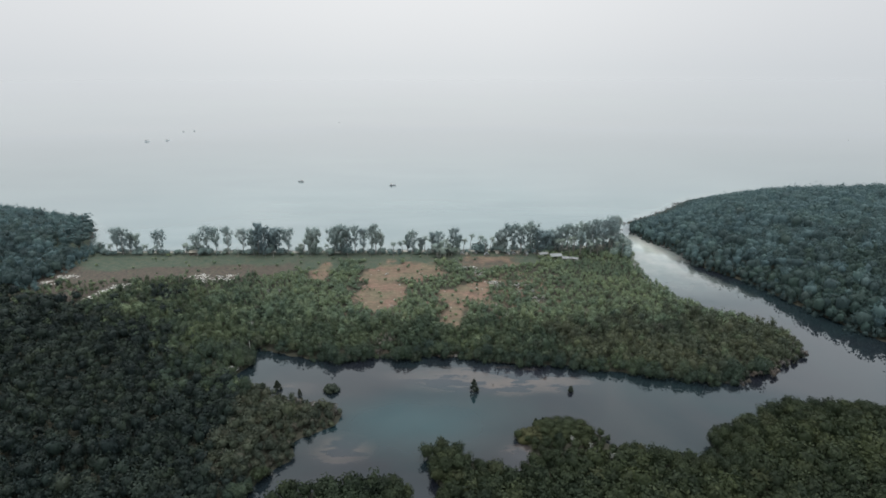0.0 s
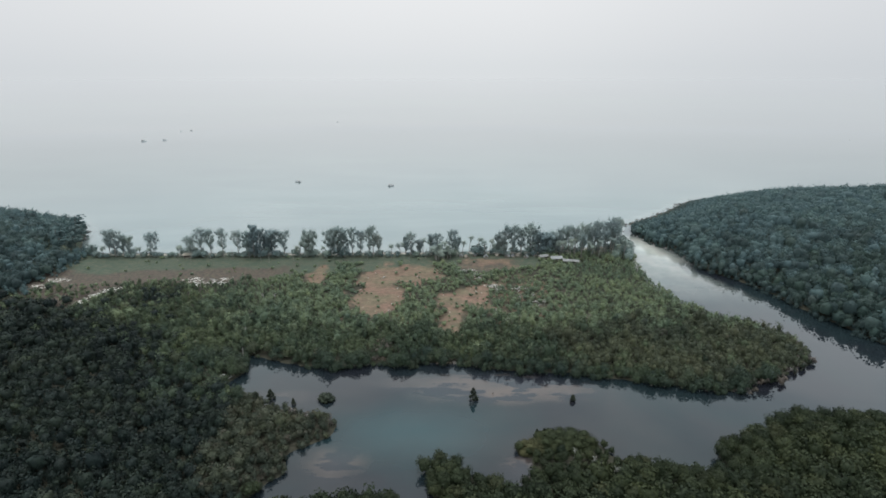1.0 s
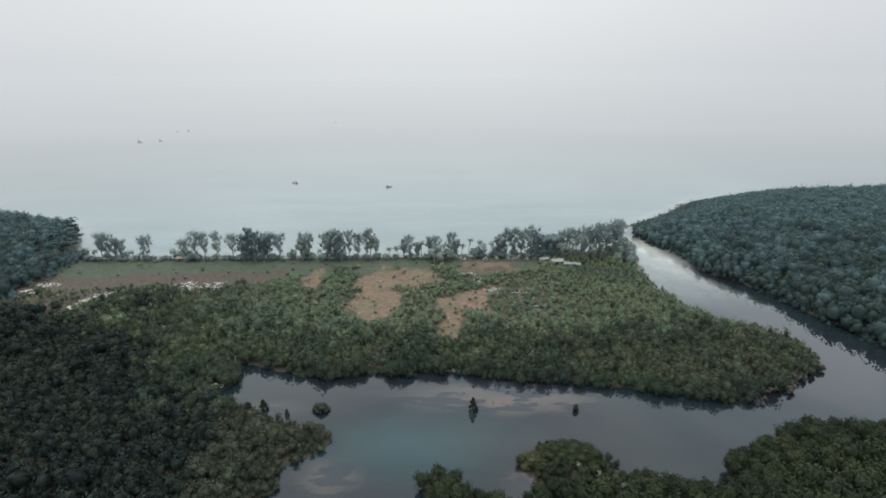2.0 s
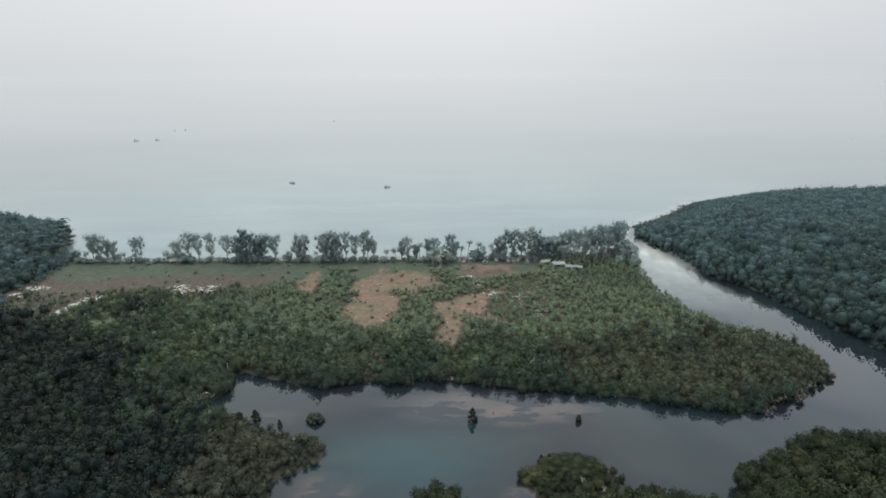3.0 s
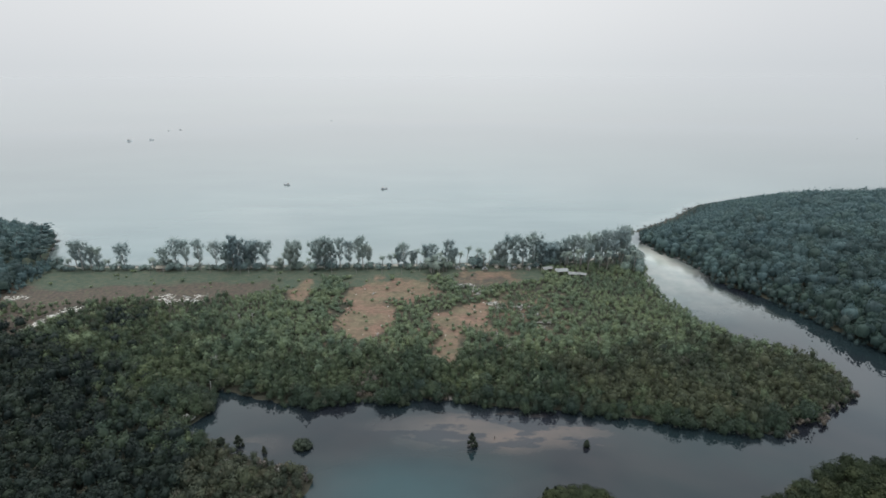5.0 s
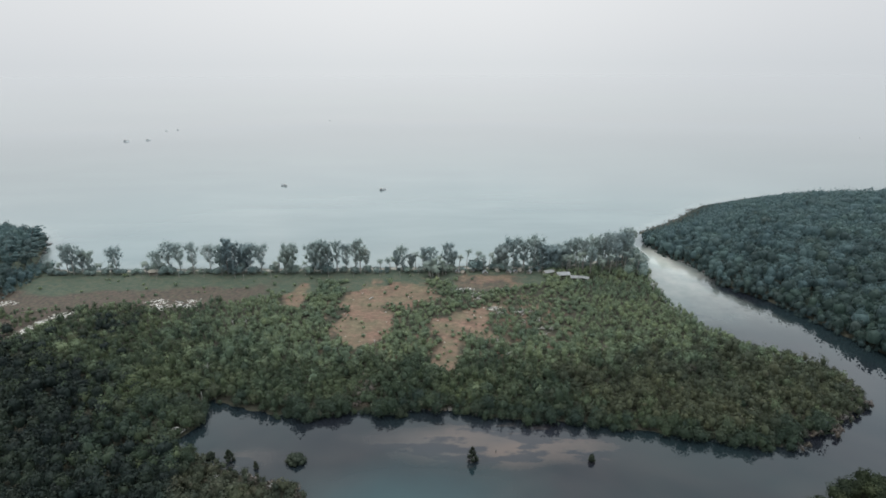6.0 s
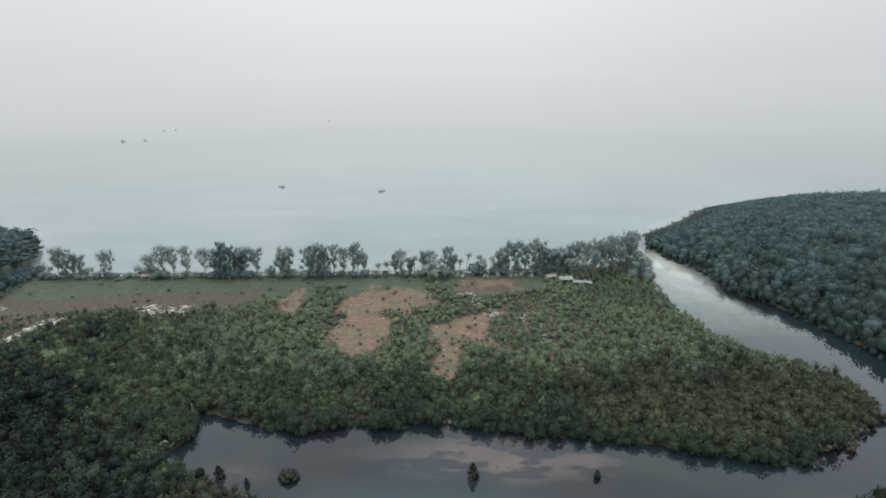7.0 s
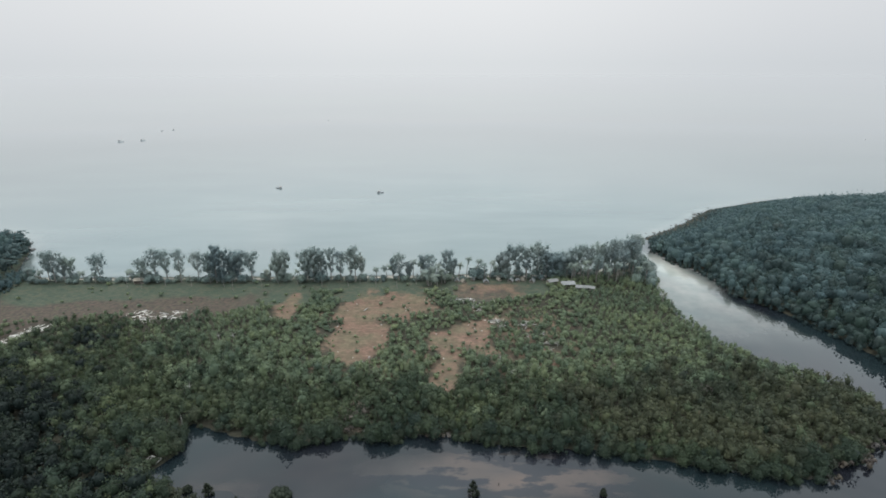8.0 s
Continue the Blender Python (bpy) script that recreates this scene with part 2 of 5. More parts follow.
grass_c = ramp(nt, noise_at(nt, 0.5, 9.0, (0.8, 1.15, 1), rough=0.75), (0.36, (0.027, 0.041, 0.030)), (0.5, (0.041, 0.053, 0.038)), (0.64, (0.070, 0.066, 0.048)))
heath_c = ramp(nt, noise_at(nt, 0.7, 6.0), (0.36, (0.034, 0.031, 0.026)), (0.64, (0.074, 0.055, 0.044)))
soil_c = mixed(nt, ramp(nt, wide, (0.4, 0.0), (0.62, 1.0)), ramp(nt, fine, (0.36, (0.064, 0.046, 0.036)), (0.5, (0.114, 0.071, 0.053)), (0.66, (0.172, 0.108, 0.083))),
               ramp(nt, fine, (0.36, (0.058, 0.052, 0.034)), (0.64, (0.128, 0.100, 0.067))))
sand_c = ramp(nt, fine, (0.3, (0.36, 0.345, 0.32)), (0.7, (0.56, 0.54, 0.50)))
mud_c = ramp(nt, noise_at(nt, 0.9, 6.0), (0.35, (0.045, 0.040, 0.038)), (0.65, (0.11, 0.088, 0.082)))
col = mixed(nt, worn(nt, attr(nt, "grass"), 0.9, 0.25), floor_c, grass_c)
col = mixed(nt, worn(nt, attr(nt, "heath"), 1.9, 0.07, 0.30, 0.75), col, heath_c)
col = mixed(nt, worn(nt, attr(nt, "mud"), 0.9, 0.3), col, mud_c)
col = mixed(nt, worn(nt, attr(nt, "soil"), 2.8, 0.15, 0.26, 0.66), col, soil_c)
vein = ramp(nt, maths(nt, "ABSOLUTE", maths(nt, "SUBTRACT", noise_at(nt, 0.34, 5.0, (0.8, 1.1, 1)), 0.5)), (0.012, 1.0), (0.026, 0.0))
col = mixed(nt, maths(nt, "MULTIPLY", worn(nt, attr(nt, "sand"), 1.6, 0.3, 0.40, 0.55), vein), col, sand_c)
col = mixed(nt, worn(nt, attr(nt, "beach"), 1.2, 0.2), col, ramp(nt, fine, (0.3, (0.16, 0.148, 0.13)), (0.7, (0.27, 0.25, 0.22))))
open_m = maths(nt, "ADD", maths(nt, "ADD", attr(nt, "grass"), maths(nt, "MULTIPLY", attr(nt, "soil"), 0.55)), 0.1)
open_m.node.use_clamp = True
brush = ramp(nt, noise_at(nt, 0.55, 6.0, (0.8, 1.3, 1), rough=0.7), (0.53, 0.0), (0.64, 0.8))
col = mixed(nt, maths(nt, "MULTIPLY", brush, open_m), col, (0.056, 0.058, 0.036))
nt.links.new(col, b.inputs["Base Color"])
bumped(nt, b, fine, 0.6, 0.25)

# water: brown-black still water in the lagoon, milky shoals at the mouth, pale green-grey sea
M_WATER, nt, b = material("water", 0.05, 0.5)
b.inputs["IOR"].default_value = 1.42
sea_m, shoal_sheen_m = attr(nt, "open_sea"), attr(nt, "shoal_sheen")
lag = ramp(nt, noise_at(nt, 0.02, 3.0), (0.40, (0.008, 0.009, 0.012)), (0.60, (0.008, 0.013, 0.015)))
# open sea paler than inshore water, with haze put into its base colour
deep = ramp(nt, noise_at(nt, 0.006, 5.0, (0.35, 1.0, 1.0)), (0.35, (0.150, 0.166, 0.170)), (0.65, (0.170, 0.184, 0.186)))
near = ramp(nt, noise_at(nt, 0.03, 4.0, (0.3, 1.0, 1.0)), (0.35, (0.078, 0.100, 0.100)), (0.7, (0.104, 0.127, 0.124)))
# milky shoals, and the channel's bright sky reflection in the same colour
shoal_sheen = ramp(nt, noise_at(nt, 0.09, 5.0), (0.35, (0.20, 0.218, 0.20)), (0.65, (0.30, 0.295, 0.265)))
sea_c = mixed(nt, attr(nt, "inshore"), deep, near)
# warm cloud reflections with dark streaks, painted into the lagoon's colour
cloud_c = ramp(nt, noise_at(nt, 0.045, 4.0, (0.5, 1.2, 1)), (0.38, (0.042, 0.037, 0.036)), (0.62, (0.067, 0.050, 0.043)))
cloud_streaks = ramp(nt, noise_at(nt, 0.10, 6.0, (0.42, 1.2, 1), rough=0.6), (0.475, 0.0), (0.52, 0.95))
cloud_c = mixed(nt, cloud_streaks, cloud_c, (0.014, 0.016, 0.021))
lag = mixed(nt, worn(nt, attr(nt, "mirrored_cloud"), 0.9, 0.05, 0.2, 0.95), lag, cloud_c)
# teal sky reflection of the mid lagoon, put into its colour
lag = mixed(nt, worn(nt, attr(nt, "mirrored_sky"), 0.7, 0.03, 0.1, 1.0), lag, (0.012, 0.030, 0.034))
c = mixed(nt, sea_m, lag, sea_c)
c = mixed(nt, worn(nt, shoal_sheen_m, 0.45, 0.06, 0.02, 1.1), c, shoal_sheen)
nt.links.new(c, b.inputs["Base Color"])
nt.links.new(ramp(nt, maths(nt, "MULTIPLY", sea_m, maths(nt, "ADD", 0.3, attr(nt, "inshore"))), (0.0, 0.012), (0.3, 0.035), (1.0, 0.09)), b.inputs["Roughness"])
wave = mixed(nt, sea_m, noise_at(nt, 0.35, 3.0), noise_at(nt, 0.25, 5.0, (0.5, 1.6, 1)))
bn = nt.nodes.new("ShaderNodeBump")
bn.inputs["Distance"].default_value = 0.12
nt.links.new(maths(nt, "ADD", maths(nt, "MULTIPLY", maths(nt, "MULTIPLY", sea_m, attr(nt, "inshore")), 0.18), maths(nt, "MULTIPLY", maths(nt, "SUBTRACT", 1.0, sea_m), 0.02)), bn.inputs["Strength"])
nt.links.new(wave, bn.inputs["Height"])
nt.links.new(bn.outputs[0], b.inputs["Normal"])


# ---- the plan: banks, coast and ground cover, in metres ----
NORTH_BANK = [(-74, 180), (-67, 177), (-58, 173), (-47, 171), (-39, 170.8), (-26, 173), (-16, 172), (-5, 174), (6, 173.5), (14, 171), (24, 168), (45, 166.5),
              (60, 163), (74, 160.5), (84, 158.5), (95, 155), (102, 156), (105, 161), (114, 162), (124, 168), (134, 174), (138, 182)]
PENINSULA_EAST = [(139, 192), (130, 200), (120, 209), (111, 225), (107.5, 239), (105, 252), (106, 266), (109, 284), (114, 300), (114, 318), (112, 345)]
EAST_BANK = [(134, 352), (126, 331), (131, 310), (140, 297), (143, 282), (140, 271), (147, 260), (152, 252), (159, 238), (162, 225), (166, 211), (171, 199), (176, 184), (190, 170), (260, 158), (330, 130)]
SOUTH_BANK = [(300, 118), (200, 136), (139, 137.5), (128, 140), (112, 141), (99, 135), (82, 128.5), (75, 117), (67, 116), (57, 121), (48, 124), (46, 130), (40, 134), (29, 133), (22, 127),
              (26, 121), (24, 113), (16, 112), (8, 116), (0, 121), (-5, 119), (-2, 111), (-1, 100), (-4, 92)]
WEST_BANK = [(-9, 97), (-9, 105), (-14, 109), (-22, 108), (-33, 106), (-44, 103), (-48, 94), (-57, 92), (-52, 105), (-48, 112), (-43, 118), (-45, 125), (-37, 130), (-32, 135), (-33, 139), (-37, 141.5),
             (-45, 143.5), (-53, 147), (-64, 151.5), (-73, 155), (-92, 153.6), (-92, 157.6), (-75, 160.5), (-72, 167)]
LAGOON = NORTH_BANK + PENINSULA_EAST + EAST_BANK + SOUTH_BANK + WEST_BANK
COAST = [(-6500, 520), (-420, 405), (-300, 372), (-252, 352), (-236, 334), (-218, 300), (-200, 295), (-60, 295), (60, 297), (98, 306), (113, 318), (122, 338), (132, 355), (153, 371), (169, 385),
         (189, 406), (204, 420), (260, 446), (420, 462), (6500, 560)]
SOIL_WEST = [(-43, 230), (-37, 215), (-31, 210), (-23, 213), (-18, 223), (-19, 238), (-24, 245), (-12, 244), (-8, 254), (-1, 252), (0, 262), (-10, 269), (-30, 269), (-41, 261), (-42, 247), (-37, 241)]
SOIL_TRACK = [(-71, 249), (-70, 261), (-67, 272), (-61, 272), (-60, 247), (-65, 243)]
SOIL_EAST = [(-3, 225), (0, 234), (5, 233), (10, 240), (22, 244), (22, 232), (22, 220), (23, 212), (16, 215), (12, 225), (10, 221), (10, 207), (7, 195), (1, 193), (-2, 203), (3, 213), (1, 219)]
GRASS_EDGE = [(-6500, 250), (-230, 252), (-200, 246), (-179, 239), (-161, 246), (-130, 249), (-102, 248), (-81, 256), (-45, 262), (0, 263), (30, 262), (50, 268), (70, 280), (95, 296), (6500, 300)]


def inside_by(poly, x, y):
    """Metres inside a closed outline (negative outside)."""
    p = np.array(poly, float)
    q = np.roll(p, -1, 0)
    best, odd = np.full(x.shape, 1e9), np.zeros(x.shape, bool)
    for (ax, ay), (bx, by) in zip(p, q):
        ex, ey = bx - ax, by - ay
        t = np.clip(((x - ax) * ex + (y - ay) * ey) / (ex * ex + ey * ey), 0, 1)
        best = np.minimum(best, np.hypot(x - ax - t * ex, y - ay - t * ey))
        if ay != by:
            odd ^= ((ay > y) != (by > y)) & (x < ex * (y - ay) / ey + ax)
    return np.where(odd, best, -best)


def along(line, x):
    p = np.array(line, float)
    return np.interp(x, p[:, 0], p[:, 1])


def step(v, a, c):
    t = np.clip((v - a) / (c - a), 0, 1)
    return t * t * (3 - 2 * t)


RNG = np.random.default_rng(7)
WAVES = [(RNG.uniform(0, 6.28), RNG.uniform(0, 6.28), RNG.uniform(0, 6.28)) for k in range(8)]


def ripple(x, y, size):
    """Soft noise, about -1 to 1, with lumps of that size in metres."""
    v = 0
    for k, (a, p, q) in enumerate(WAVES):
        f = 6.28 / (size * (0.6 + 0.22 * k))
        v = v + np.sin(f * (x * math.cos(a) + y * math.sin(a)) + p) * np.sin(0.7 * f * (y * math.cos(a) - x * math.sin(a)) + q)
    return v / 3.0


def land_by(x, y):
    """Metres from the water's edge, positive on land."""
    x, y = np.asarray(x, float), np.asarray(y, float)
    jag = 0.8 * ripple(x, y, 7.0)
    coast = (along(COAST, x) - y) * 0.85
    return np.minimum(-inside_by(LAGOON, x, y), coast) + jag


def height(x, y, d=None):
    x, y = np.asarray(x, float), np.asarray(y, float)
    d = land_by(x, y) if d is None else d
    z = np.where(d < 0, np.maximum(-3.0, d * 0.3), 0.18 + 1.0 * (1 - np.exp(-np.maximum(d, 0) / 9)))
    dd = np.maximum(d - 2, 0)
    east = step(x, 118, 150) * step(y, 185, 225) * (13.9 + 1.6 * ripple(x, y, 38.0)) * (1 - np.exp(-dd / 55))
    west = step(-x, 190, 250) * step(y, 225, 300) * 13.0 * (1 - np.exp(-dd / 45))
    near = step(-x, 80, 200) * step(-y, -190, -90) * 4 * (1 - np.exp(-dd / 40))
    tip = step(x, 100, 106) * step(-x, -142, -134) * step(y, 149, 154) * step(-y, -180, -172)
    z = z + np.where(d < 0, tip * step(d, -9, -1.5) * (0.15 + 0.8 * ripple(x, y, 5.0)), 0)
    return z + np.where(d > 0, east + west + near + 0.12 * ripple(x, y, 5.0), 0)


# ---- meshes ----
def mesh_of(name, verts, tris, materials, which=None, smooth=False):
    me = bpy.data.meshes.new(name)
    verts, tris = np.asarray(verts, np.float32), np.asarray(tris, np.int32)
    me.vertices.add(len(verts))
    me.vertices.foreach_set("co", verts.ravel())
    me.loops.add(tris.size)
    me.loops.foreach_set("vertex_index", tris.ravel())
    me.polygons.add(len(tris))
    me.polygons.foreach_set("loop_start", np.arange(0, tris.size, tris.shape[1], dtype=np.int32))
    if which is not None:
        me.polygons.foreach_set("material_index", np.asarray(which, np.int32))
    if smooth:
        me.polygons.foreach_set("use_smooth", np.ones(len(tris), bool))
    for m in materials:
        me.materials.append(m)
    me.update(calc_edges=True)
    return me


def joined(*shapes):
    vs, ts, n = [], [], 0
    for v, t in shapes:
        vs.append(v)
        ts.append(t + n)
        n += len(v)
    return np.concatenate(vs), np.concatenate(ts)


def unit(v):
    return v / np.maximum(np.linalg.norm(v, axis=-1, keepdims=True), 1e-9)


def tufts(centres, normals, sizes, rng, long=1.0):
    """A folded leaf tuft at each centre, facing along its normal."""
    n = len(centres)
    up = unit(normals + rng.normal(0, 0.25, (n, 3)))
    u = unit(np.cross(up, rng.normal(0, 1, (n, 3))))
    w = np.cross(up, u)
    s = np.asarray(sizes).reshape(-1, 1) * np.ones((n, 1))
    v = np.stack([centres + u * s * 0.6 * long, centres + w * s * 0.42 - up * s * 0.10, centres - u * s * 0.6 * long, centres - w * s * 0.42 - up * s * 0.10], 1).reshape(-1, 3)
    k = np.arange(n).reshape(-1, 1) * 4
    return v, np.concatenate([k + [0, 1, 2], k + [0, 2, 3]])


def ball(level):
    bm = bmesh.new()
    bmesh.ops.create_icosphere(bm, subdivisions=level, radius=1.0)
    v = np.array([p.co[:] for p in bm.verts])
    t = np.array([[p.index for p in f.verts] for f in bm.faces])
    bm.free()
    return v, t


BALL1, BALL2 = ball(1), ball(2)


def tube(points, radii, sides=5):
    """A tapered limb through points."""
    p = np.array(points, float)
    vs, ts = [], []
    for k, (c, r) in enumerate(zip(p, radii)):
        d = unit(p[min(k + 1, len(p) - 1)] - p[max(k - 1, 0)])
        a = unit(np.cross(d, [0.31, 0.95, 0.05]))
        e = np.cross(d, a)
        ang = np.arange(sides) * 6.2832 / sides
        vs.append(c + r * (np.cos(ang)[:, None] * a + np.sin(ang)[:, None] * e))
    for k in range(len(p) - 1):
        for j in range(sides):
            a0, a1, b0, b1 = k * sides + j, k * sides + (j + 1) % sides, (k + 1) * sides + j, (k + 1) * sides + (j + 1) % sides
            ts += [[a0, a1, b1], [a0, b1, b0]]
    return np.concatenate(vs), np.array(ts)


def lobe(centre, radii, count, size, rng, core=0.88, low=-0.2, fine_core=False):
    """A rounded mass of leaf tufts about a lumpy inner mass."""
    d = unit(rng.normal(0, 1, (count * 2, 3)))
    d = d[d[:, 2] > low][:count]
    reach = rng.uniform(0.88, 1.08, (len(d), 1))
    v, t = tufts(np.array(centre) + d * reach * radii, unit(d / np.array(radii)), rng.uniform(0.7, 1.25, len(d)) * size, rng)
    bv, bt = BALL2 if fine_core else BALL1
    lump = 1 + rng.normal(0, 0.12, (len(bv), 1))
    return joined((v, t), (np.array(centre) + bv * lump * core * radii, bt))


def canopy_crown(seed, tall, wide, count, size, rough=0.28, ruffle=0.35, core=0.84, low=-0.3, lobes=6, fine=False, bough=1.0):
    """A billowing crown: rounded boughs run together, clad in small leafy shoots that follow them."""
    rng = np.random.default_rng(seed)
    at, wd = [np.zeros(3)], [0.80]
    for k in range(lobes):
        a, lift = 6.2832 * (k * (1.0 if lobes < 9 else 0.382 * lobes) + rng.uniform(-0.35, 0.35)) / lobes, rng.uniform(-0.25, 0.62)
        out = rng.uniform(0.42, 0.42 + rough) * (1.2 - 0.2 * bough) * math.sqrt(1 - 0.5 * lift * lift)
        at.append(np.array((out * math.cos(a), out * math.sin(a), lift)))
        wd.append(rng.uniform(0.34, 0.56) * bough)
    at, wd = np.array(at), np.array(wd)

    def reach_of(d):
        along_d = d @ at.T
        inside = along_d ** 2 - (at ** 2).sum(1) + wd ** 2
        far_side = np.where(inside > 0, along_d + np.sqrt(np.maximum(inside, 0)), 0)
        return far_side.max(1), far_side.argmax(1)

    rad, mid = np.array((wide * 0.44, wide * 0.44, tall * 0.50)), np.array((0, 0, tall * 0.48))
    d = unit(rng.normal(0, 1, (count * 3, 3)) + (0, 0, 0.35))
    d = d[d[:, 2] > low][:count]
    out, which = reach_of(d)
    p = d * out[:, None]
    face = unit(unit(p - at[which]) + rng.normal(0, ruffle, d.shape))
    depth = rng.uniform(0.84, 1.0 + 0.3 * ruffle, (len(d), 1))
    leaves = tufts(mid + p * depth * rad, face, rng.uniform(0.6, 1.3, len(d)) * size, rng, 1.15)
    bv, bt = BALL2 if fine else BALL1
    inner = (mid + bv * reach_of(bv)[0][:, None] * core * rad, bt[bv[bt].mean(1)[:, 2] > low])
    v, t = joined(leaves, inner)
    used = np.unique(t)
    back = np.zeros(len(v), int)
    back[used] = np.arange(len(used))
    return v[used], back[t]


def forked_trunk(seed, tall, r, roots=0):
    rng = np.random.default_rng(seed)
    parts = [tube([(0, 0, -0.6), (rng.normal(0, 0.1), rng.normal(0, 0.1), tall * 0.3), (rng.normal(0, 0.2), rng.normal(0, 0.2), tall * 0.62)], [r, r * 0.75, r * 0.45])]
    for k in range(3):
        a = k * 2.1 + rng.uniform(0, 1)
        parts.append(tube([(0, 0, tall * 0.3), (tall * 0.16 * math.cos(a), tall * 0.16 * math.sin(a), tall * 0.55)], [r * 0.55, r * 0.25], 4))
    for k in range(roots):
        a = k * 6.2832 / roots + rng.uniform(0, 0.5)
        q = rng.uniform(0.5, 1.0)
        parts.append(tube([(0, 0, 0.9), (q * 0.6 * math.cos(a), q * 0.6 * math.sin(a), 0.55), (q * math.cos(a), q * math.sin(a), -0.5)], [r * 0.35, r * 0.3, r * 0.25], 3))
    return joined(*parts)


def part(name, shape, mat, parent, label="", smooth=False):
    """One mesh object under a thing; shape: vertices and faces, or a ready mesh."""
    me = shape if isinstance(shape, bpy.types.Mesh) else mesh_of(name, shape[0], shape[1], [mat], smooth=smooth)
    ob = new(name, me)
    ob.parent = parent
    return tagged(ob, label) if label else ob


def thing(name, at, turn=0.0, size=1.0):
    ob = new(name)
    ob.location, ob.rotation_euler, ob.scale = at, (0, 0, turn), (size, size, size)
    return ob


def copied(ob, x, y, z, turn, size):
    c = copy_thing(ob, Matrix.Translation((x, y, z)) @ Matrix.Rotation(turn, 4, "Z"))
    c.scale = (size, size, size)
    return c


# ---- ground and water ----
def spread(fine_from, fine_to, pitch, low, high):
    mid = np.arange(fine_from, fine_to + 0.1, pitch)
    out, s, v = [], pitch, fine_to
    while v < high:
        s *= 1.35
        v = min(v + s, high)
        out.append(v)
    back, s, v = [], pitch, fine_from
    while v > low:
        s *= 1.35
        v = max(v - s, low)
        back.append(v)
    return np.array(back[::-1] + list(mid) + out)


def sheet(name, xs, ys, z_of, mat, smooth=True):
    gx, gy = np.meshgrid(xs, ys)
    x, y = gx.ravel(), gy.ravel()
    z = z_of(x, y)
    nx, ny = len(xs), len(ys)
    i = (np.arange(ny - 1)[:, None] * nx + np.arange(nx - 1)[None, :]).ravel()
    quads = np.stack([i, i + 1, i + nx + 1, i + nx], 1)
    me = mesh_of(name, np.stack([x, y, z], 1), quads, [mat], smooth=smooth)
    return new(name, me), me, x, y


def put_mask(me, name, values):
    me.attributes.new(name, "FLOAT", "POINT").data.foreach_set("value", np.asarray(values, np.float32))


ground, me, gx, gy = sheet("ground", spread(-330, 420, 2.6, -6500, 6500), spread(84, 440, 2.1, -3000, 6500), height, M_GROUND)
tagged(ground, "low coastal ground of dark soil, grass and bare red earth", "ground", kind="structure")
gd = land_by(gx, gy)
g_edge = along(GRASS_EDGE, gx)
put_mask(me, "grass", step(gy - g_edge, -4, 4) * step(gd, 0, 3) * step(-gx, -120, -112))
put_mask(me, "heath", np.clip(step(gy - g_edge, -6, 2) * step(g_edge + 25 - gy, 0, 12) * step(-gx, 60, 100) + 0.8 * step(gx, 5, 12) * step(-gx, -50, -30) * step(gy, 258, 266) * step(-gy, -288, -276)
                              + 0.75 * step(-gx, 160, 172) * step(gx, -212, -200) * step(gy, 205, 218) * step(-gy, -258, -246), 0, 1) * (gd > 0))
soil_in = np.maximum(np.maximum(inside_by(SOIL_WEST, gx, gy), inside_by(SOIL_TRACK, gx, gy) - 1.0), inside_by(SOIL_EAST, gx, gy))
put_mask(me, "soil", np.maximum(step(soil_in, -4.5, 4.0), (0.24 + 0.12 * step(gx, 16, 24)) * step(gx, -60, -40) * step(-gx, -70, -45) * step(gy, 184, 205) * step(-gy, -262, -250) + 0.30 * step(gx, -48, -40) * step(-gx, -4, 4) * step(gy, 264, 268) * step(-gy, -282, -272) + 0.38 * step(gx, 6, 12) * step(-gx, -50, -38) * step(gy, 262, 267) * step(-gy, -287, -280)))
SAND_SPOTS = [(-128, 251, 5, 3), (-120, 246, 7, 2.2), (-112, 249, 5, 4), (-201, 243, 5, 1.8), (-197, 251, 5, 2), (-168.5, 222, 1.9, 5), (-166.5, 230.5, 2.4, 5), (-161.5, 239, 4.8, 2.3), (-76.6, 163.2, 0.9, 0.5), 
              (12, 264, 5, 1.8), (19, 257, 1.8, 4.5), (31, 262, 4, 1.6), (25, 243, 3, 1.6), (38, 240, 4, 1.8), (44, 224, 2.5, 1.5)]
beach = 0.72 * step(gd, 0.3, 2) * step(7 - (along(COAST, gx) - gy), 0, 3) * step(gx, -215, -205) * step(-gx, -118, -112)
sand = 0 * gx
for sx, sy, rx, ry in SAND_SPOTS:
    sand = np.maximum(sand, 1.0 * np.exp(-0.7 * (((gx - sx) / (rx + 0.5)) ** 2 + ((gy - sy) / (ry + 0.5)) ** 2) ** 1.5))
put_mask(me, "beach", np.maximum(beach, 0.9 * step(-gd, 0, 2) * step(gy, 250, 290) * step(-gx, -128, -118)))
put_mask(me, "sand", sand)
put_mask(me, "mud", step(gd, -10, -7) * step(1.2 - gd, 0, 1.0) * step(gx, 96, 102) * step(-gx, -142, -136) * step(-gy, -188, -176) * step(gy, 148, 152) )

water, me, wx, wy = sheet("water", spread(-330, 420, 4.0, -6500, 6500), spread(84, 500, 3.2, -3000, 6500), lambda x, y: 0 * x, M_WATER)
tagged(water, "still dark lagoon opening into a pale hazy sea", "water", kind="structure")
w_sea = wy - along(COAST, wx)
put_mask(me, "open_sea", step(w_sea, -8, 6))
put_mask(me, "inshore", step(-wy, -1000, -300))
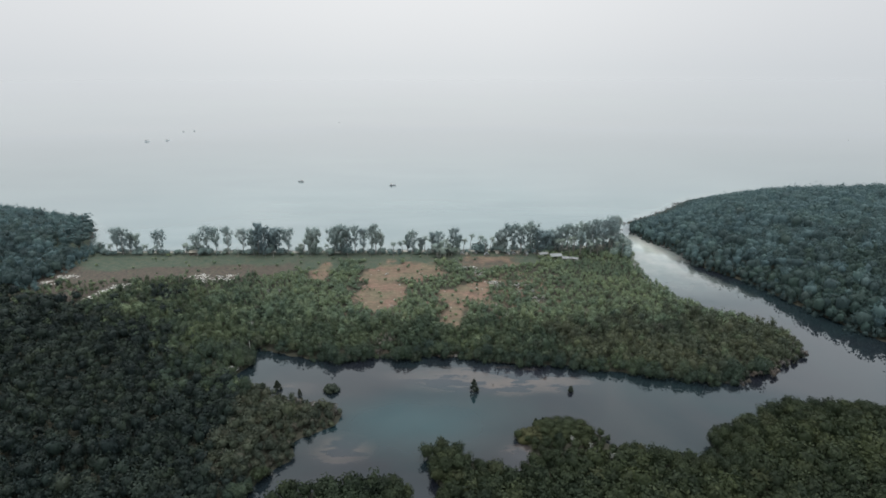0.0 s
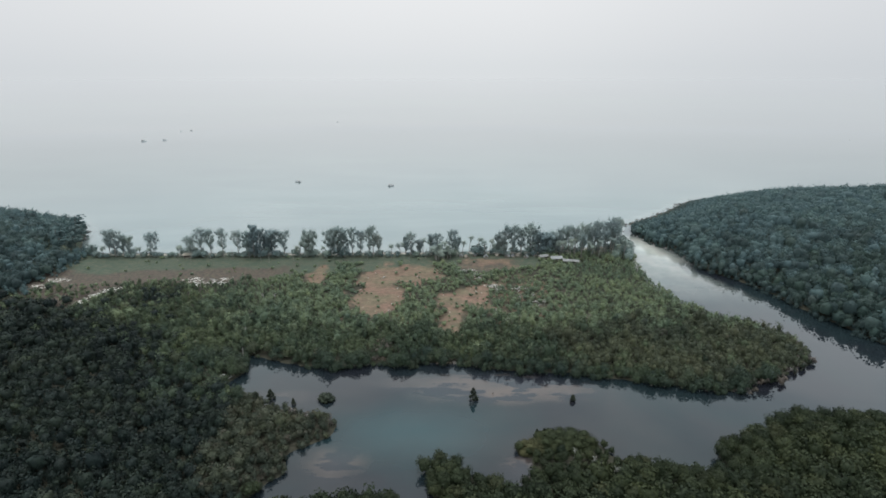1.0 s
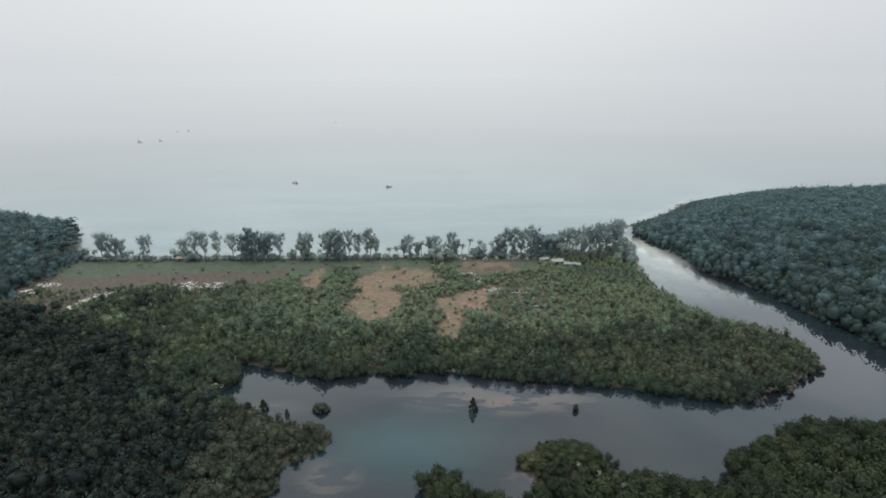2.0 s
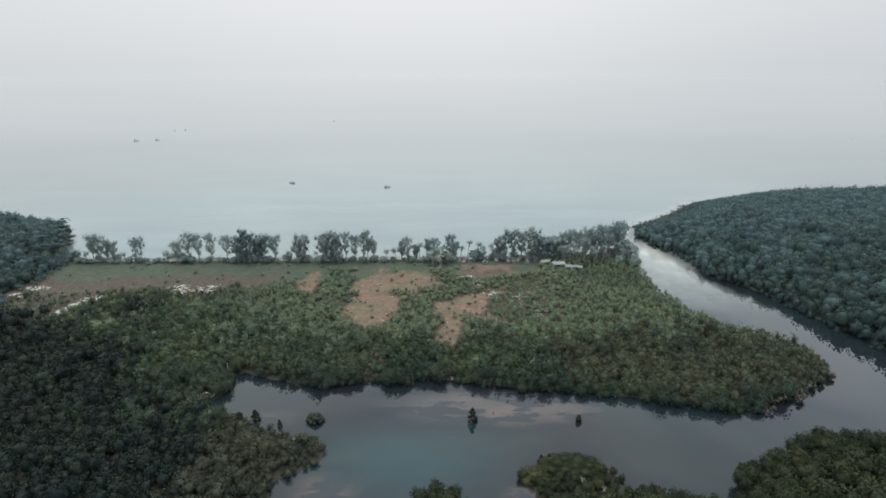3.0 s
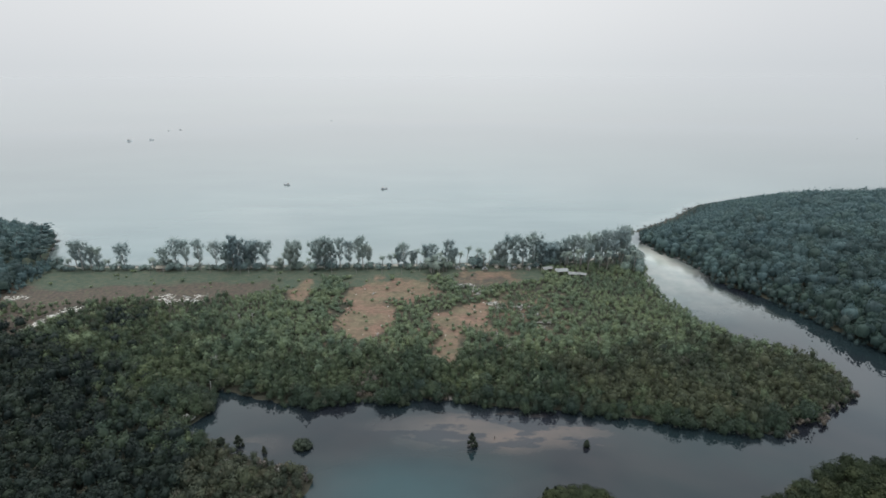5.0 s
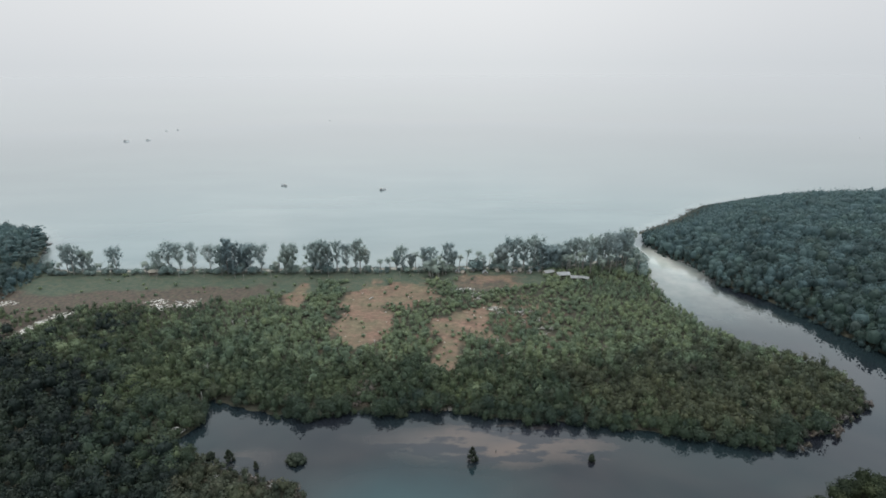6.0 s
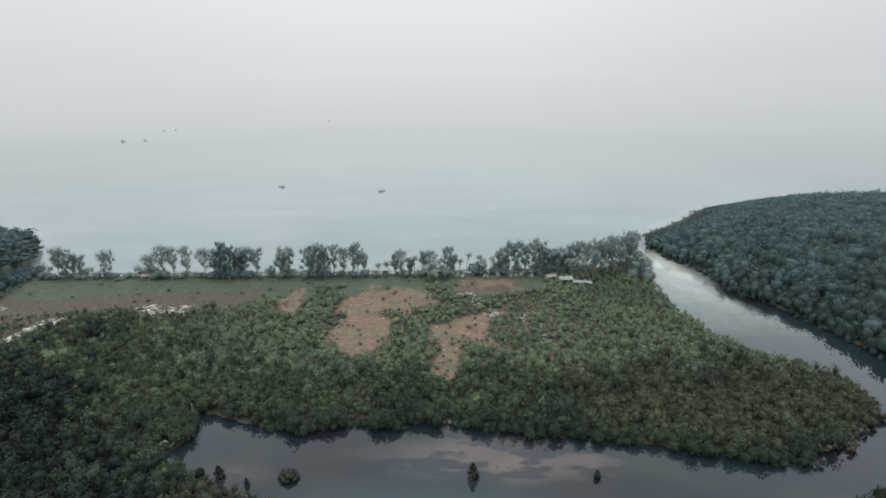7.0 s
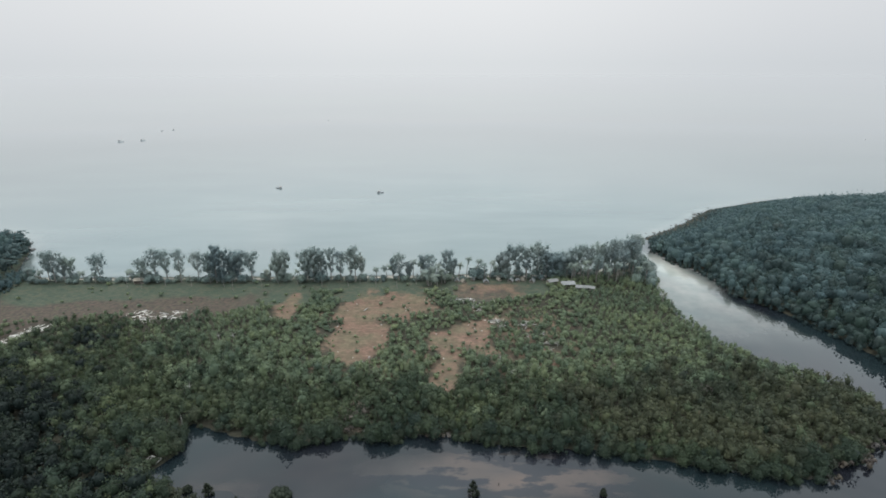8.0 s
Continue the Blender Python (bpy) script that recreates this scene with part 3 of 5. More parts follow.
# where the painted cloud reflections lie on the lagoon
put_mask(me, "mirrored_cloud", np.exp(-(((wx - 16) / 37) ** 2 + ((wy - 158 + 0.05 * wx) / 9) ** 2) ** 2) + 0.9 * np.exp(-((wx + 30) / 9) ** 2 - ((wy - 122) / 7) ** 2)
         + 1.0 * np.exp(-((wx - 23) / 6) ** 2 - ((wy - 119) / 6) ** 2) + 0.45 * np.exp(-((wx + 52) / 16) ** 2 - ((wy - 152) / 6) ** 2))
EAST_SIDE = (199, 211, 225, 238, 252, 260, 271, 282, 297, 310, 331), (171, 166, 162, 159, 152, 147, 141, 143, 140, 131, 126)
# extent of the painted teal reflection
put_mask(me, "mirrored_sky", np.exp(-((wx + 8) / 26) ** 2 - ((wy - 135) / 14) ** 2))
# shoals at the mouth; the long channel strip paints sky reflection too
put_mask(me, "shoal_sheen", 0.95 * np.exp(-(((wx - 124) / 9) ** 2 + ((wy - 309) / 17) ** 2)) + 0.45 * np.exp(-(((wx - 134) / 7) ** 2 + ((wy - 284) / 14) ** 2)) + 0.46 * step(wy, 205, 280) * step(-w_sea, -2, 10) * step(np.interp(wy, EAST_SIDE[0], EAST_SIDE[1]) - wx, 7, 15) * (wx > 100) * (wx < 165)
         + 0.16 * step(w_sea, -6, 4) * step(-w_sea, -24, -4))


# ---- woods ----
def scatter(x0, x1, y0, y1, pitch, seed):
    rng = np.random.default_rng(seed)
    nx, ny = int((x1 - x0) / pitch), int((y1 - y0) / pitch)
    i, j = np.meshgrid(np.arange(nx), np.arange(ny))
    x = x0 + (i + 0.5 * (j % 2) + rng.uniform(-0.4, 0.4, i.shape)) * pitch
    y = y0 + (j + rng.uniform(-0.4, 0.4, i.shape)) * pitch
    return x.ravel(), y.ravel(), rng


def wood(name, x, y, z, size, rng, shapes, mat, label, category="forest"):
    """Many trees in one mesh."""
    vs, ts, n = [], [], 0
    turn = rng.uniform(0, 6.2832, len(x))
    pick = rng.integers(0, len(shapes), len(x))
    squat = rng.uniform(0.82, 1.2, len(x))
    for k in range(len(x)):
        v, t = shapes[pick[k]]
        c, s = math.cos(turn[k]) * size[k], math.sin(turn[k]) * size[k]
        vs.append(np.stack([v[:, 0] * c - v[:, 1] * s + x[k], v[:, 0] * s + v[:, 1] * c + y[k], v[:, 2] * size[k] * squat[k] + z[k]], 1))
        ts.append(t + n)
        n += len(v)
    me = mesh_of(name, np.concatenate(vs), np.concatenate(ts), [mat])
    put_mask(me, "tree", np.repeat(rng.uniform(0, 1, len(x)), [len(v) for v in vs]))
    return tagged(new(name, me), label, category, kind="stuff")


def outlying(x, y, rng):
    """Stretches far out to either side, where the woods stand in fewer and broader crowns: those to leave out, and the growth of the rest."""
    out = np.abs(x) > 0.92 * y + 16
    return out & (rng.uniform(0, 1, len(x)) < 0.55), np.where(out, 1.4, 1.0)


def cover_of(x, y):
    """How thickly the flat carries bushes, 0 to 1."""
    soil = np.maximum(np.maximum(inside_by(SOIL_WEST, x, y), inside_by(SOIL_TRACK, x, y)), inside_by(SOIL_EAST, x, y))
    c = np.where(soil + 1.5 * ripple(x, y, 9.0) > -1.2, 0.0, 1.0)
    c = np.where(y > along(GRASS_EDGE, x), 0.0, c)
    for sx, sy, rx, ry in SAND_SPOTS:
        c = np.where(((x - sx) / (rx + 1)) ** 2 + ((y - sy) / (ry + 1)) ** 2 < 1, 0, c)
    return c


# mangroves: one tree in several growths
BANKS = [canopy_crown(200 + k, 4.8, 4.6, 400, 0.32, 0.32, 0.5, 0.82, lobes=7, fine=True) for k in range(8)]
BANKS_BEHIND = [canopy_crown(210 + k, 4.8, 5.2, 110, 0.62, lobes=7) for k in range(8)]
MANGROVES = [canopy_crown(100 + k, 4.7, 4.4, 240, 0.36, 0.34, 0.55, 0.8, low=-0.6) for k in range(6)]
CANOPY = [canopy_crown(120 + k, 3.7 + 0.6 * (k % 3), 3.5 - 0.3 * (k % 3), 62, 0.40, 0.40, 0.75, 0.74, -0.55, lobes=3 + k % 4) for k in range(16)]
SCRUBS = [canopy_crown(140 + k, 2.5, 3.6, 40, 0.5, 0.34) for k in range(6)]
TALLS = [canopy_crown(160 + k, 7.4, 5.4 + 0.4 * (k % 3), 54, 0.56, 0.42, 0.65, 0.80, -0.2, lobes=4 + k % 4) for k in range(12)]
LAGOON_TREES = [canopy_crown(240 + k, 5.6, 4.5, 82, 0.45, 0.38, 0.55, 0.78) for k in range(9)]
SWAMPS = [canopy_crown(180 + k, 6.2, 6.0, 58, 0.68, 0.36, 0.5, lobes=6) for k in range(9)]

# the flat: mangroves, giving way to dark swamp forest towards the west and south
x, y, rng = scatter(-262, 146, 94, 290, 1.85, 11)
d = land_by(x, y)
flat = (d > np.where(x > -52, np.where((y > 158) | (x > 80), -2.3, -0.9), -0.5)) & (x < 145) & ~((x > 118) & (y > 212)) & ~((x > -25) & (y < 146)) & ~((x > -50) & (y < 110))
c = cover_of(x, y)
# also spreads the dimmed leaf colour towards the view's dark corner
swampy = step(-x - 88 + (186 - y) * 1.6, -5, 72) * (1 - 0.9 * step(y - 0.12 * (x + 70) - 34 * step(-x, 98, 128), 168, 214))
swampy = np.maximum(swampy, 0.85 * step(ripple(x, y, 34.0), 0.15, 0.7) * step(-x, 112, 150) * (1 - step(y, 225, 240)))
thin = step(x, -70, -45) * step(-x, -80, -55) * step(y, 186, 212)
west_gap = (x > -212) & (x < -163) & (y > 205) & (rng.uniform(0, 1, len(x)) < 0.5)
keep = flat & (c > 0) & ~west_gap & (rng.uniform(0, 1, len(x)) < (1 - 0.26 * thin - (0.30 + 0.2 * step(x, 18, 26) * step(-x, -66, -54) * step(y, 198, 206)) * thin * (ripple(x, y, 13) > 0.25)) * (1 - 0.28 * swampy * step(d, 3, 8) * step(-x, 75, 120)))
skip, broad = outlying(x, y, rng)
keep &= ~skip & ~((x < -205) & (y > 236)) & ~((np.abs(x - 3.4) < 2.8) & (y < 174.2) & (y > 165))
x, y, d, thin, swampy, broad = x[keep], y[keep], d[keep], thin[keep], swampy[keep], broad[keep]
size = rng.triangular(0.40, 0.80, 1.6, len(x)) * (1 + 0.22 * ripple(x, y, 9.0)) * (1.02 - 0.38 * step(y, 190, 235) - 0.1 * thin) * (0.86 + 0.14 * step(d, 0, 4))
size = broad * size * (1 - 0.12 * step(x, -66, -50) * step(-y, -156, -146) * step(-x, 28, 32))
z = height(x, y, d) - 0.2
dark = rng.uniform(0, 1, len(x)) < swampy
sparse = rng.uniform(0, 1, len(x)) < np.where(d > 2.6, 0.84, 0.82)
shore = ((d < 2.6) & (y < 190) & (x < 120)) & (x > -80) & (y > 95)
spit = (x > -66) & (x < -27) & (y > 110) & (y < 153)
shore &= ~spit
low_growth = ~spit & ~shore & (sparse | ~dark)
shore &= sparse
SHORE_TREES = (x[shore], y[shore], z[shore], size[shore])
drift = np.clip(0.5 + 0.34 * ripple(x, y, 7.0) + rng.uniform(-0.22, 0.22, len(x)), 0.01, 0.99)
# lighter bushes on open ground, and more with distance to imitate haze
lean_scrub = low_growth & ~dark & (drift < np.maximum(0.75 * (thin > 0.25) * step(y, 186, 205), 0.92 * step(y + 10 * ripple(x, y, 20.0), 172, 232) * (1 - 0.6 * step(-x, 70, 120))))
wood("open_thicket", x[lean_scrub], y[lean_scrub], z[lean_scrub], size[lean_scrub], rng, CANOPY, M_SCRUB, "light thicket with bare earth between bushes, some haze in its colour", "bushes")
rest = low_growth & ~dark & ~lean_scrub
olive = rest & (rng.uniform(0, 0.3, len(x)) + 0.7 * np.clip(0.5 + 0.4 * ripple(y, x, 9.0), 0, 1) < 0.75 * step(x + 18 * ripple(x, y, 26.0), 10, 70))
wood("olive_thicket", x[olive], y[olive], z[olive], size[olive], rng, CANOPY, M_OLIVE, "olive-brown mangrove thicket towards the channel", "mangroves")
rest = rest & ~olive
wood("mangrove_thicket", x[rest], y[rest], z[rest], size[rest], rng, CANOPY, M_MANGROVE, "dense olive-green mangrove thicket covering the flat peninsula", "mangroves")
rest = low_growth & dark
greener = rest & (x > -112) & (y > 140) & (rng.uniform(0, 1, len(x)) < 0.9 * step(x, -112, -84) * step(y, 140, 158))
wood("cove_forest", x[greener], y[greener], z[greener], size[greener] * 0.92, rng, LAGOON_TREES, M_SHORE_TREE, "mid-green small-leaved forest round the cove", "forest")
rest = rest & ~greener
fine_leaved = rest & (y < 205) & (x > -165)
rest = rest & ~fine_leaved
wood("swamp_forest", x[rest], y[rest], z[rest], size[rest] * 0.95, rng, SWAMPS, M_SWAMP, "dark evergreen swamp forest with a closed canopy, corner dimming in its colour", "forest")
wood("lagoon_forest", x[fine_leaved], y[fine_leaved], z[fine_leaved], size[fine_leaved] * 0.92, rng, LAGOON_TREES, M_SWAMP, "dark small-leaved forest on the lagoon's west side, corner dimming in its colour", "forest")

# the low spit: small olive and brownish shrubs, taller inland
x, y, rng = scatter(-66, -27, 110, 153, 1.75, 13)
d = land_by(x, y)
keep = (d > -0.6) & (rng.uniform(0, 1, len(x)) < 0.9)
x, y, d = x[keep], y[keep], d[keep]
size = rng.triangular(0.28, 0.5, 1.0, len(x)) * (0.85 + 0.45 * step(d, 1, 9)) * (1 + 0.2 * ripple(x, y, 8.0))
wood("spit_thicket", x, y, height(x, y, d) - 0.2, size, rng, [canopy_crown(110 + k, 4.6, 4.4, 95, 0.5, 0.36, 0.6, 0.8, -0.55, 5) for k in range(8)], M_SPIT, "low olive and brownish shrubs crowding a muddy spit", "bushes")

# low scrub on the open ground
x, y, rng = scatter(-210, 118, 190, 292, 2.3, 12)
d = land_by(x, y)
open_ground = (along(GRASS_EDGE, x) < y) | ((x > -75) & (x < 70))
soil_in = np.maximum(np.maximum(inside_by(SOIL_WEST, x, y), inside_by(SOIL_TRACK, x, y)), inside_by(SOIL_EAST, x, y))
chance = np.where(soil_in > -1, np.where(soil_in > 2.5, 0.05, 0.34) + 0.55 * (ripple(x, y, 9) > 0.72), 0.4)
chance = np.where((x > -6) & (x < 26) & (y < 228) & (soil_in > -1), 0.42, chance)
chance = np.where(y > along(GRASS_EDGE, x) + 1, np.where(x < -40, 0.006, 0.02) + 0.5 * (ripple(x, y, 17) + 0.5 * ripple(y, x, 7) > 1.0), chance)
chance = np.where((x > -57) & (x < -46) & (y > 240) & (y < 274) & (soil_in < -0.5), 0.95, chance)
chance = np.where(np.hypot((x + 18.5) / 1.5, y - 244.4) < 3.2, 0.9, chance)
chance = np.where((x > -4) & (x < 7) & (y > 258) & (y < 275), 0.9, chance)
chance = np.where((x > 55) & (y > 262) & (y < 296), 0.8, chance)
past = y - along(GRASS_EDGE, x)
chance = np.where((past > -5) & (past < 16) & (x < -60), 0.5 * np.exp(-np.maximum(past, 0) / 3.5) + 0.012, chance)
chance = np.where((past > 14) & (y < along(COAST, x) - 9), np.maximum(chance, 0.09 * step(ripple(x, y, 12.0), 0.0, 0.6)), chance)
keep = (d > 1.5) & open_ground & (rng.uniform(0, 1, len(x)) < chance) & (y < along(COAST, x) - 7)
x, y, d, soil_in = x[keep], y[keep], d[keep], soil_in[keep]
size = rng.uniform(0.45, 1.15, len(x)) * np.where(soil_in > -1, rng.uniform(0.3, 0.75, len(x)), 1.0) * np.where((y > along(GRASS_EDGE, x)) & (x < -60), 0.72, 1.0)
wood("scrub", x, y, height(x, y, d) - 0.1, size, rng, SCRUBS, M_SCRUB, "scattered low green bushes on grass and bare earth", "bushes")

# headland to the west
x, y, rng = scatter(-335, -196, 236, 400, 3.3, 14)
d = land_by(x, y)
keep = (d > 0.5) & (x < -203 - 0.12 * (y - 250)) & ((y > 268) | (x < -205)) & ~((x > -228) & (y > 282))
x, y, d = x[keep], y[keep], d[keep]
z = height(x, y, d)
size = rng.uniform(0.7, 1.35, len(x)) * (0.8 + 0.2 * step(d, 0, 25))
bare_spot = (np.hypot((x + 199) / 8, (y - 243) / 6) < 1) | (np.hypot((x + 196) / 7, (y - 251) / 5) < 1)
# the haze-coloured copy takes over with distance
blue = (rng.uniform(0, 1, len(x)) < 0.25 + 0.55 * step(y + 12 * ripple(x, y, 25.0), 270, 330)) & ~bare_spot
wood("headland_forest", x[blue], y[blue], z[blue] - 0.4, size[blue], rng, TALLS, M_HAZE_HILL, "forest on a rocky headland by the sea, haze in its colour", "forest")
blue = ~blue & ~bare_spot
wood("headland_wood", x[blue], y[blue], z[blue] - 0.4, size[blue], rng, TALLS, M_RAIN, "forest on the headland's landward side, less haze in its colour", "forest")

x, y, rng = scatter(-262, -190, 232, 330, 2.8, 19)
d = land_by(x, y)
inland = -203 - 0.12 * (y - 250) - x
keep = (d > 0.3) & (inland > -5) & (inland < 9)
keep &= (np.hypot((x + 199) / 8, (y - 243) / 6) > 1) & (np.hypot((x + 196) / 7, (y - 251) / 5) > 1)
x, y, d = x[keep], y[keep], d[keep]
wood("headland_thicket", x, y, height(x, y, d) - 0.3, rng.uniform(0.55, 1.15, len(x)), rng, CANOPY, M_HAZE_HILL, "low dark growth along the headland's inner edge", "bushes")

# hill to the east
x, y, rng = scatter(118, 356, 172, 424, 3.05, 15)
d = land_by(x, y)
skip, broad = outlying(x, y, rng)
keep = (d > -0.8) & (x > 118) & ~((x < 124) & (y < 330)) & ~((x < 146) & (y < 226)) & ~skip
x, y, d, broad = x[keep], y[keep], d[keep], broad[keep]
size = broad * rng.triangular(0.6, 0.96, 1.4, len(x)) * (1 + 0.2 * ripple(x, y, 17.0)) * (0.86 + 0.18 * step(d, 0, 14))
size *= 1 + 0.25 * step(x, 138, 150) * step(-y, -240, -205) * step(-d, -20, -8)
z = height(x, y, d)
size = np.minimum(size, np.clip(0.34 * (along(COAST, x) - y) - z + 0.8, 1.2, 20) / 8.0)
# distance haze by colour: pale blue copy far off, darker copy near
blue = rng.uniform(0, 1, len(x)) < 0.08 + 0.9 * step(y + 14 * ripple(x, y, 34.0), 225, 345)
wide_ones = (rng.uniform(0, 1, len(x)) < 0.014) & (d > 6) & (x < 330) & (along(COAST, x) - y > 62)
EMERGENT = (x[wide_ones], y[wide_ones], z[wide_ones], rng.uniform(0.72, 1.05, wide_ones.sum()))
wood("hill_forest", x[blue], y[blue], z[blue] - 0.3, size[blue], rng, TALLS, M_HAZE_HILL, "rainforest covering a low coastal hill, haze in its colour", "forest")
# low slope by the channel gets the copy with shade in its colour
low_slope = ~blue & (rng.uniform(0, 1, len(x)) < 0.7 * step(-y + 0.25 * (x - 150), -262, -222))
wood("lowland_forest", x[low_slope], y[low_slope], z[low_slope] - 0.3, size[low_slope], rng, TALLS, M_SHADED_HILL, "hill forest along the channel's eastern side, shade in its colour", "forest")
blue = blue | low_slope
wood("valley_forest", x[~blue], y[~blue], z[~blue] - 0.3, size[~blue], rng, TALLS, M_RAIN, "rainforest on the hill's lower slopes, less haze in its colour", "forest")

x, y, rng = scatter(118, 215, 186, 425, 2.6, 17)
d = land_by(x, y)
seaward = along(COAST, x) - y
keep = (d > np.where(seaward < 30, -1.2, -3.2)) & ((d < 8.0) | (seaward < 24)) & ~((x < 124) & (y < 330)) & ~((x < 146) & (y < 226))
x, y, d, seaward = x[keep], y[keep], d[keep], seaward[keep]
z = height(x, y, d)
size = np.minimum(rng.uniform(0.6, 1.15, len(x)), np.clip(0.34 * seaward - z + 0.8, 1.0, 9) / 4.5 * rng.uniform(0.7, 1.1, len(x)))
wood("hill_foot_thicket", x, y, z - 0.5, size, rng, CANOPY, M_RAIN, "low dark growth overhanging the water at the hill's foot", "bushes")

# the near bank
x, y, rng = scatter(-60, 240, 60, 146, 2.9, 16)
d = land_by(x, y)
on_mound = ((x - 33.5) / 13.0) ** 2 + ((y - 130.5) / 6.8) ** 2 < 1
keep = (d > -0.6) & ~on_mound & (y > 95) & (x < 152) & (x > -50) & ~((x < -25) & (y > 112))
x, y, d = x[keep], y[keep], d[keep]
size = rng.uniform(0.75, 1.25, len(x)) * (0.85 + 0.2 * step(d, 0, 5)) * (0.62 + 0.38 * step(np.hypot((x - 38) / 1.4, y - 128), 9, 17))
z = height(x, y, d) - 0.2
near = (y > 99) & (x < 140) & (d < np.where(y > 108, 9.0, 3.2)) & (x > -12)
wood("bank_thicket", x[~near], y[~near], z[~near], size[~near], rng, BANKS_BEHIND, M_BANK, "dense dark green mangrove thicket along the lagoon bank", "mangroves")
NEAR_BANK = (x[near], y[near], z[near], size[near])

# the same thicket behind the bank, under the flight line
x, y, rng = scatter(-75, 100, -22, 98, 4.5, 18)
d = land_by(x, y)
keep = (d > 0.5) & (y < 96.5)
x, y, d = x[keep], y[keep], d[keep]
COARSE = [canopy_crown(220 + k, 5.4, 6.6 + 0.5 * (k % 3), 96, 0.66, 0.36, 0.5, 0.80, -0.3, 5 + k % 4) for k in range(10)]
wood("inland_thicket", x, y, height(x, y, d) - 0.3, rng.uniform(0.9, 1.35, len(x)), rng, COARSE, M_BANK, "closed dark green thicket behind the lagoon bank", "mangroves")


# trees that stand on their own: mangroves at the water's edge, wide crowns over the hill
def single_trees(name, spots, shapes, mat, label, group, seed, category="mangrove tree", stem=4.4, girth=0.16, roots=5):
    rng = np.random.default_rng(seed)
    masters = []
    for n, k in enumerate(rng.permutation(len(spots[0]))):
        px, py, pz, ps = (float(v[k]) for v in spots)
        turn = rng.uniform(0, 6.28)
        if n < len(shapes):
            t = thing(name, (px, py, pz), turn, ps)
            part("trunk", forked_trunk(seed + n, stem, girth, roots), M_BARK, t)
            part("crown", shapes[n], mat, t)
            masters.append(tagged(t, label, category, group))
        else:
            copied(masters[n % len(shapes)], px, py, pz, turn, ps)


single_trees("mangrove_tree", SHORE_TREES, MANGROVES, M_SHORE_TREE, "rounded green mangrove tree on prop roots at the water's edge", "mangroves along the lagoon", 300)
single_trees("bank_tree", NEAR_BANK, BANKS, M_BANK, "dark rounded mangrove tree leaning over the near bank", "trees along the near bank", 340)
single_trees("rainforest_tree", EMERGENT, [canopy_crown(170 + k, 10.6, 11.0 + 1.5 * (k % 2), 330, 0.55, 0.42, 0.42, 0.88, -0.3, 14, True, 0.62) for k in range(6)], M_HAZE_HILL, "broad-crowned rainforest tree standing above the hill's canopy", "wide crowns over the hill", 380, "rainforest tree", 9.0, 0.36, 0)


# ---- the lagoon: lone bushes, the fern mound, dead wood, the landing ----
def ground_at(x, y):
    return float(height(np.array([x]), np.array([y]))[0])


def lagoon_bush(x, y, tall, wide, seed, label, pointed=False):
    """Boughs piled up from the water: a ragged cone, or a low lumpy dome."""
    rng = np.random.default_rng(seed)
    t = thing("lagoon_bush", (x, y, 0))
    parts = []
    for k in range(16 if pointed else 26):
        f = k / 15 if pointed else (k / 25) ** 1.4 * 0.55
        a, spread_out = k * 2.39996, wide * (0.36 * (1 - f) ** 0.8 + 0.03 if pointed else 0.40 * math.sqrt(1 - (f / 0.62) ** 2) * math.sqrt(rng.uniform(0.1, 1.0)))
        r = (wide * (0.24 - 0.14 * f) if pointed else wide * 0.17) * rng.uniform(0.75, 1.25)
        at = (spread_out * math.cos(a), spread_out * math.sin(a), tall * (0.12 + 0.80 * f if pointed else 0.16 + f))
        parts.append(lobe(at, np.array((r, r, r * (1.25 if pointed else 0.9))), 34, 0.26, rng, core=0.75, low=-0.7))
    part("crown", joined(*parts), M_LONE, t)
    part("trunk", forked_trunk(seed, tall * 0.8, 0.1, 6), M_BARK, t)
    return tagged(t, label, "mangrove bush", "bushes standing in the lagoon")


lagoon_bush(-38.2, 151.0, 2.5, 5.8, 41, "broad dark mangrove bush standing in still water")
lagoon_bush(10.4, 150.6, 5.0, 3.0, 42, "slender pointed mangrove standing in still water", True)
lagoon_bush(43.2, 150.2, 2.6, 2.0, 43, "small round mangrove bush standing in still water")
lagoon_bush(-56.8, 151.6, 3.8, 3.0, 44, "pointed dark mangrove at the tip of a low spit", True)
lagoon_bush(-48.5, 148.6, 2.4, 1.4, 45, "short pointed mangrove beside a low spit", True)
lagoon_bush(-62.5, 152.6, 2.2, 2.6, 46, "low round mangrove bush beside a low spit")

def dry_bush(x, y, tall, seed):
    t = thing("dry_bush", (x, y, max(0.0, ground_at(x, y)) - 0.1), seed * 1.3)
    part("stem", forked_trunk(seed, tall * 0.9, 0.07, 3), M_DEAD, t)
    part("crown", canopy_crown(seed, tall, tall * 1.3, 90, 0.36, 0.4, 0.7, 0.4, -0.5), M_DRY, t)
    return tagged(t, "withered brown bush with bare twigs among green mangroves", "dry bush", "withered bushes of the mangrove flat")


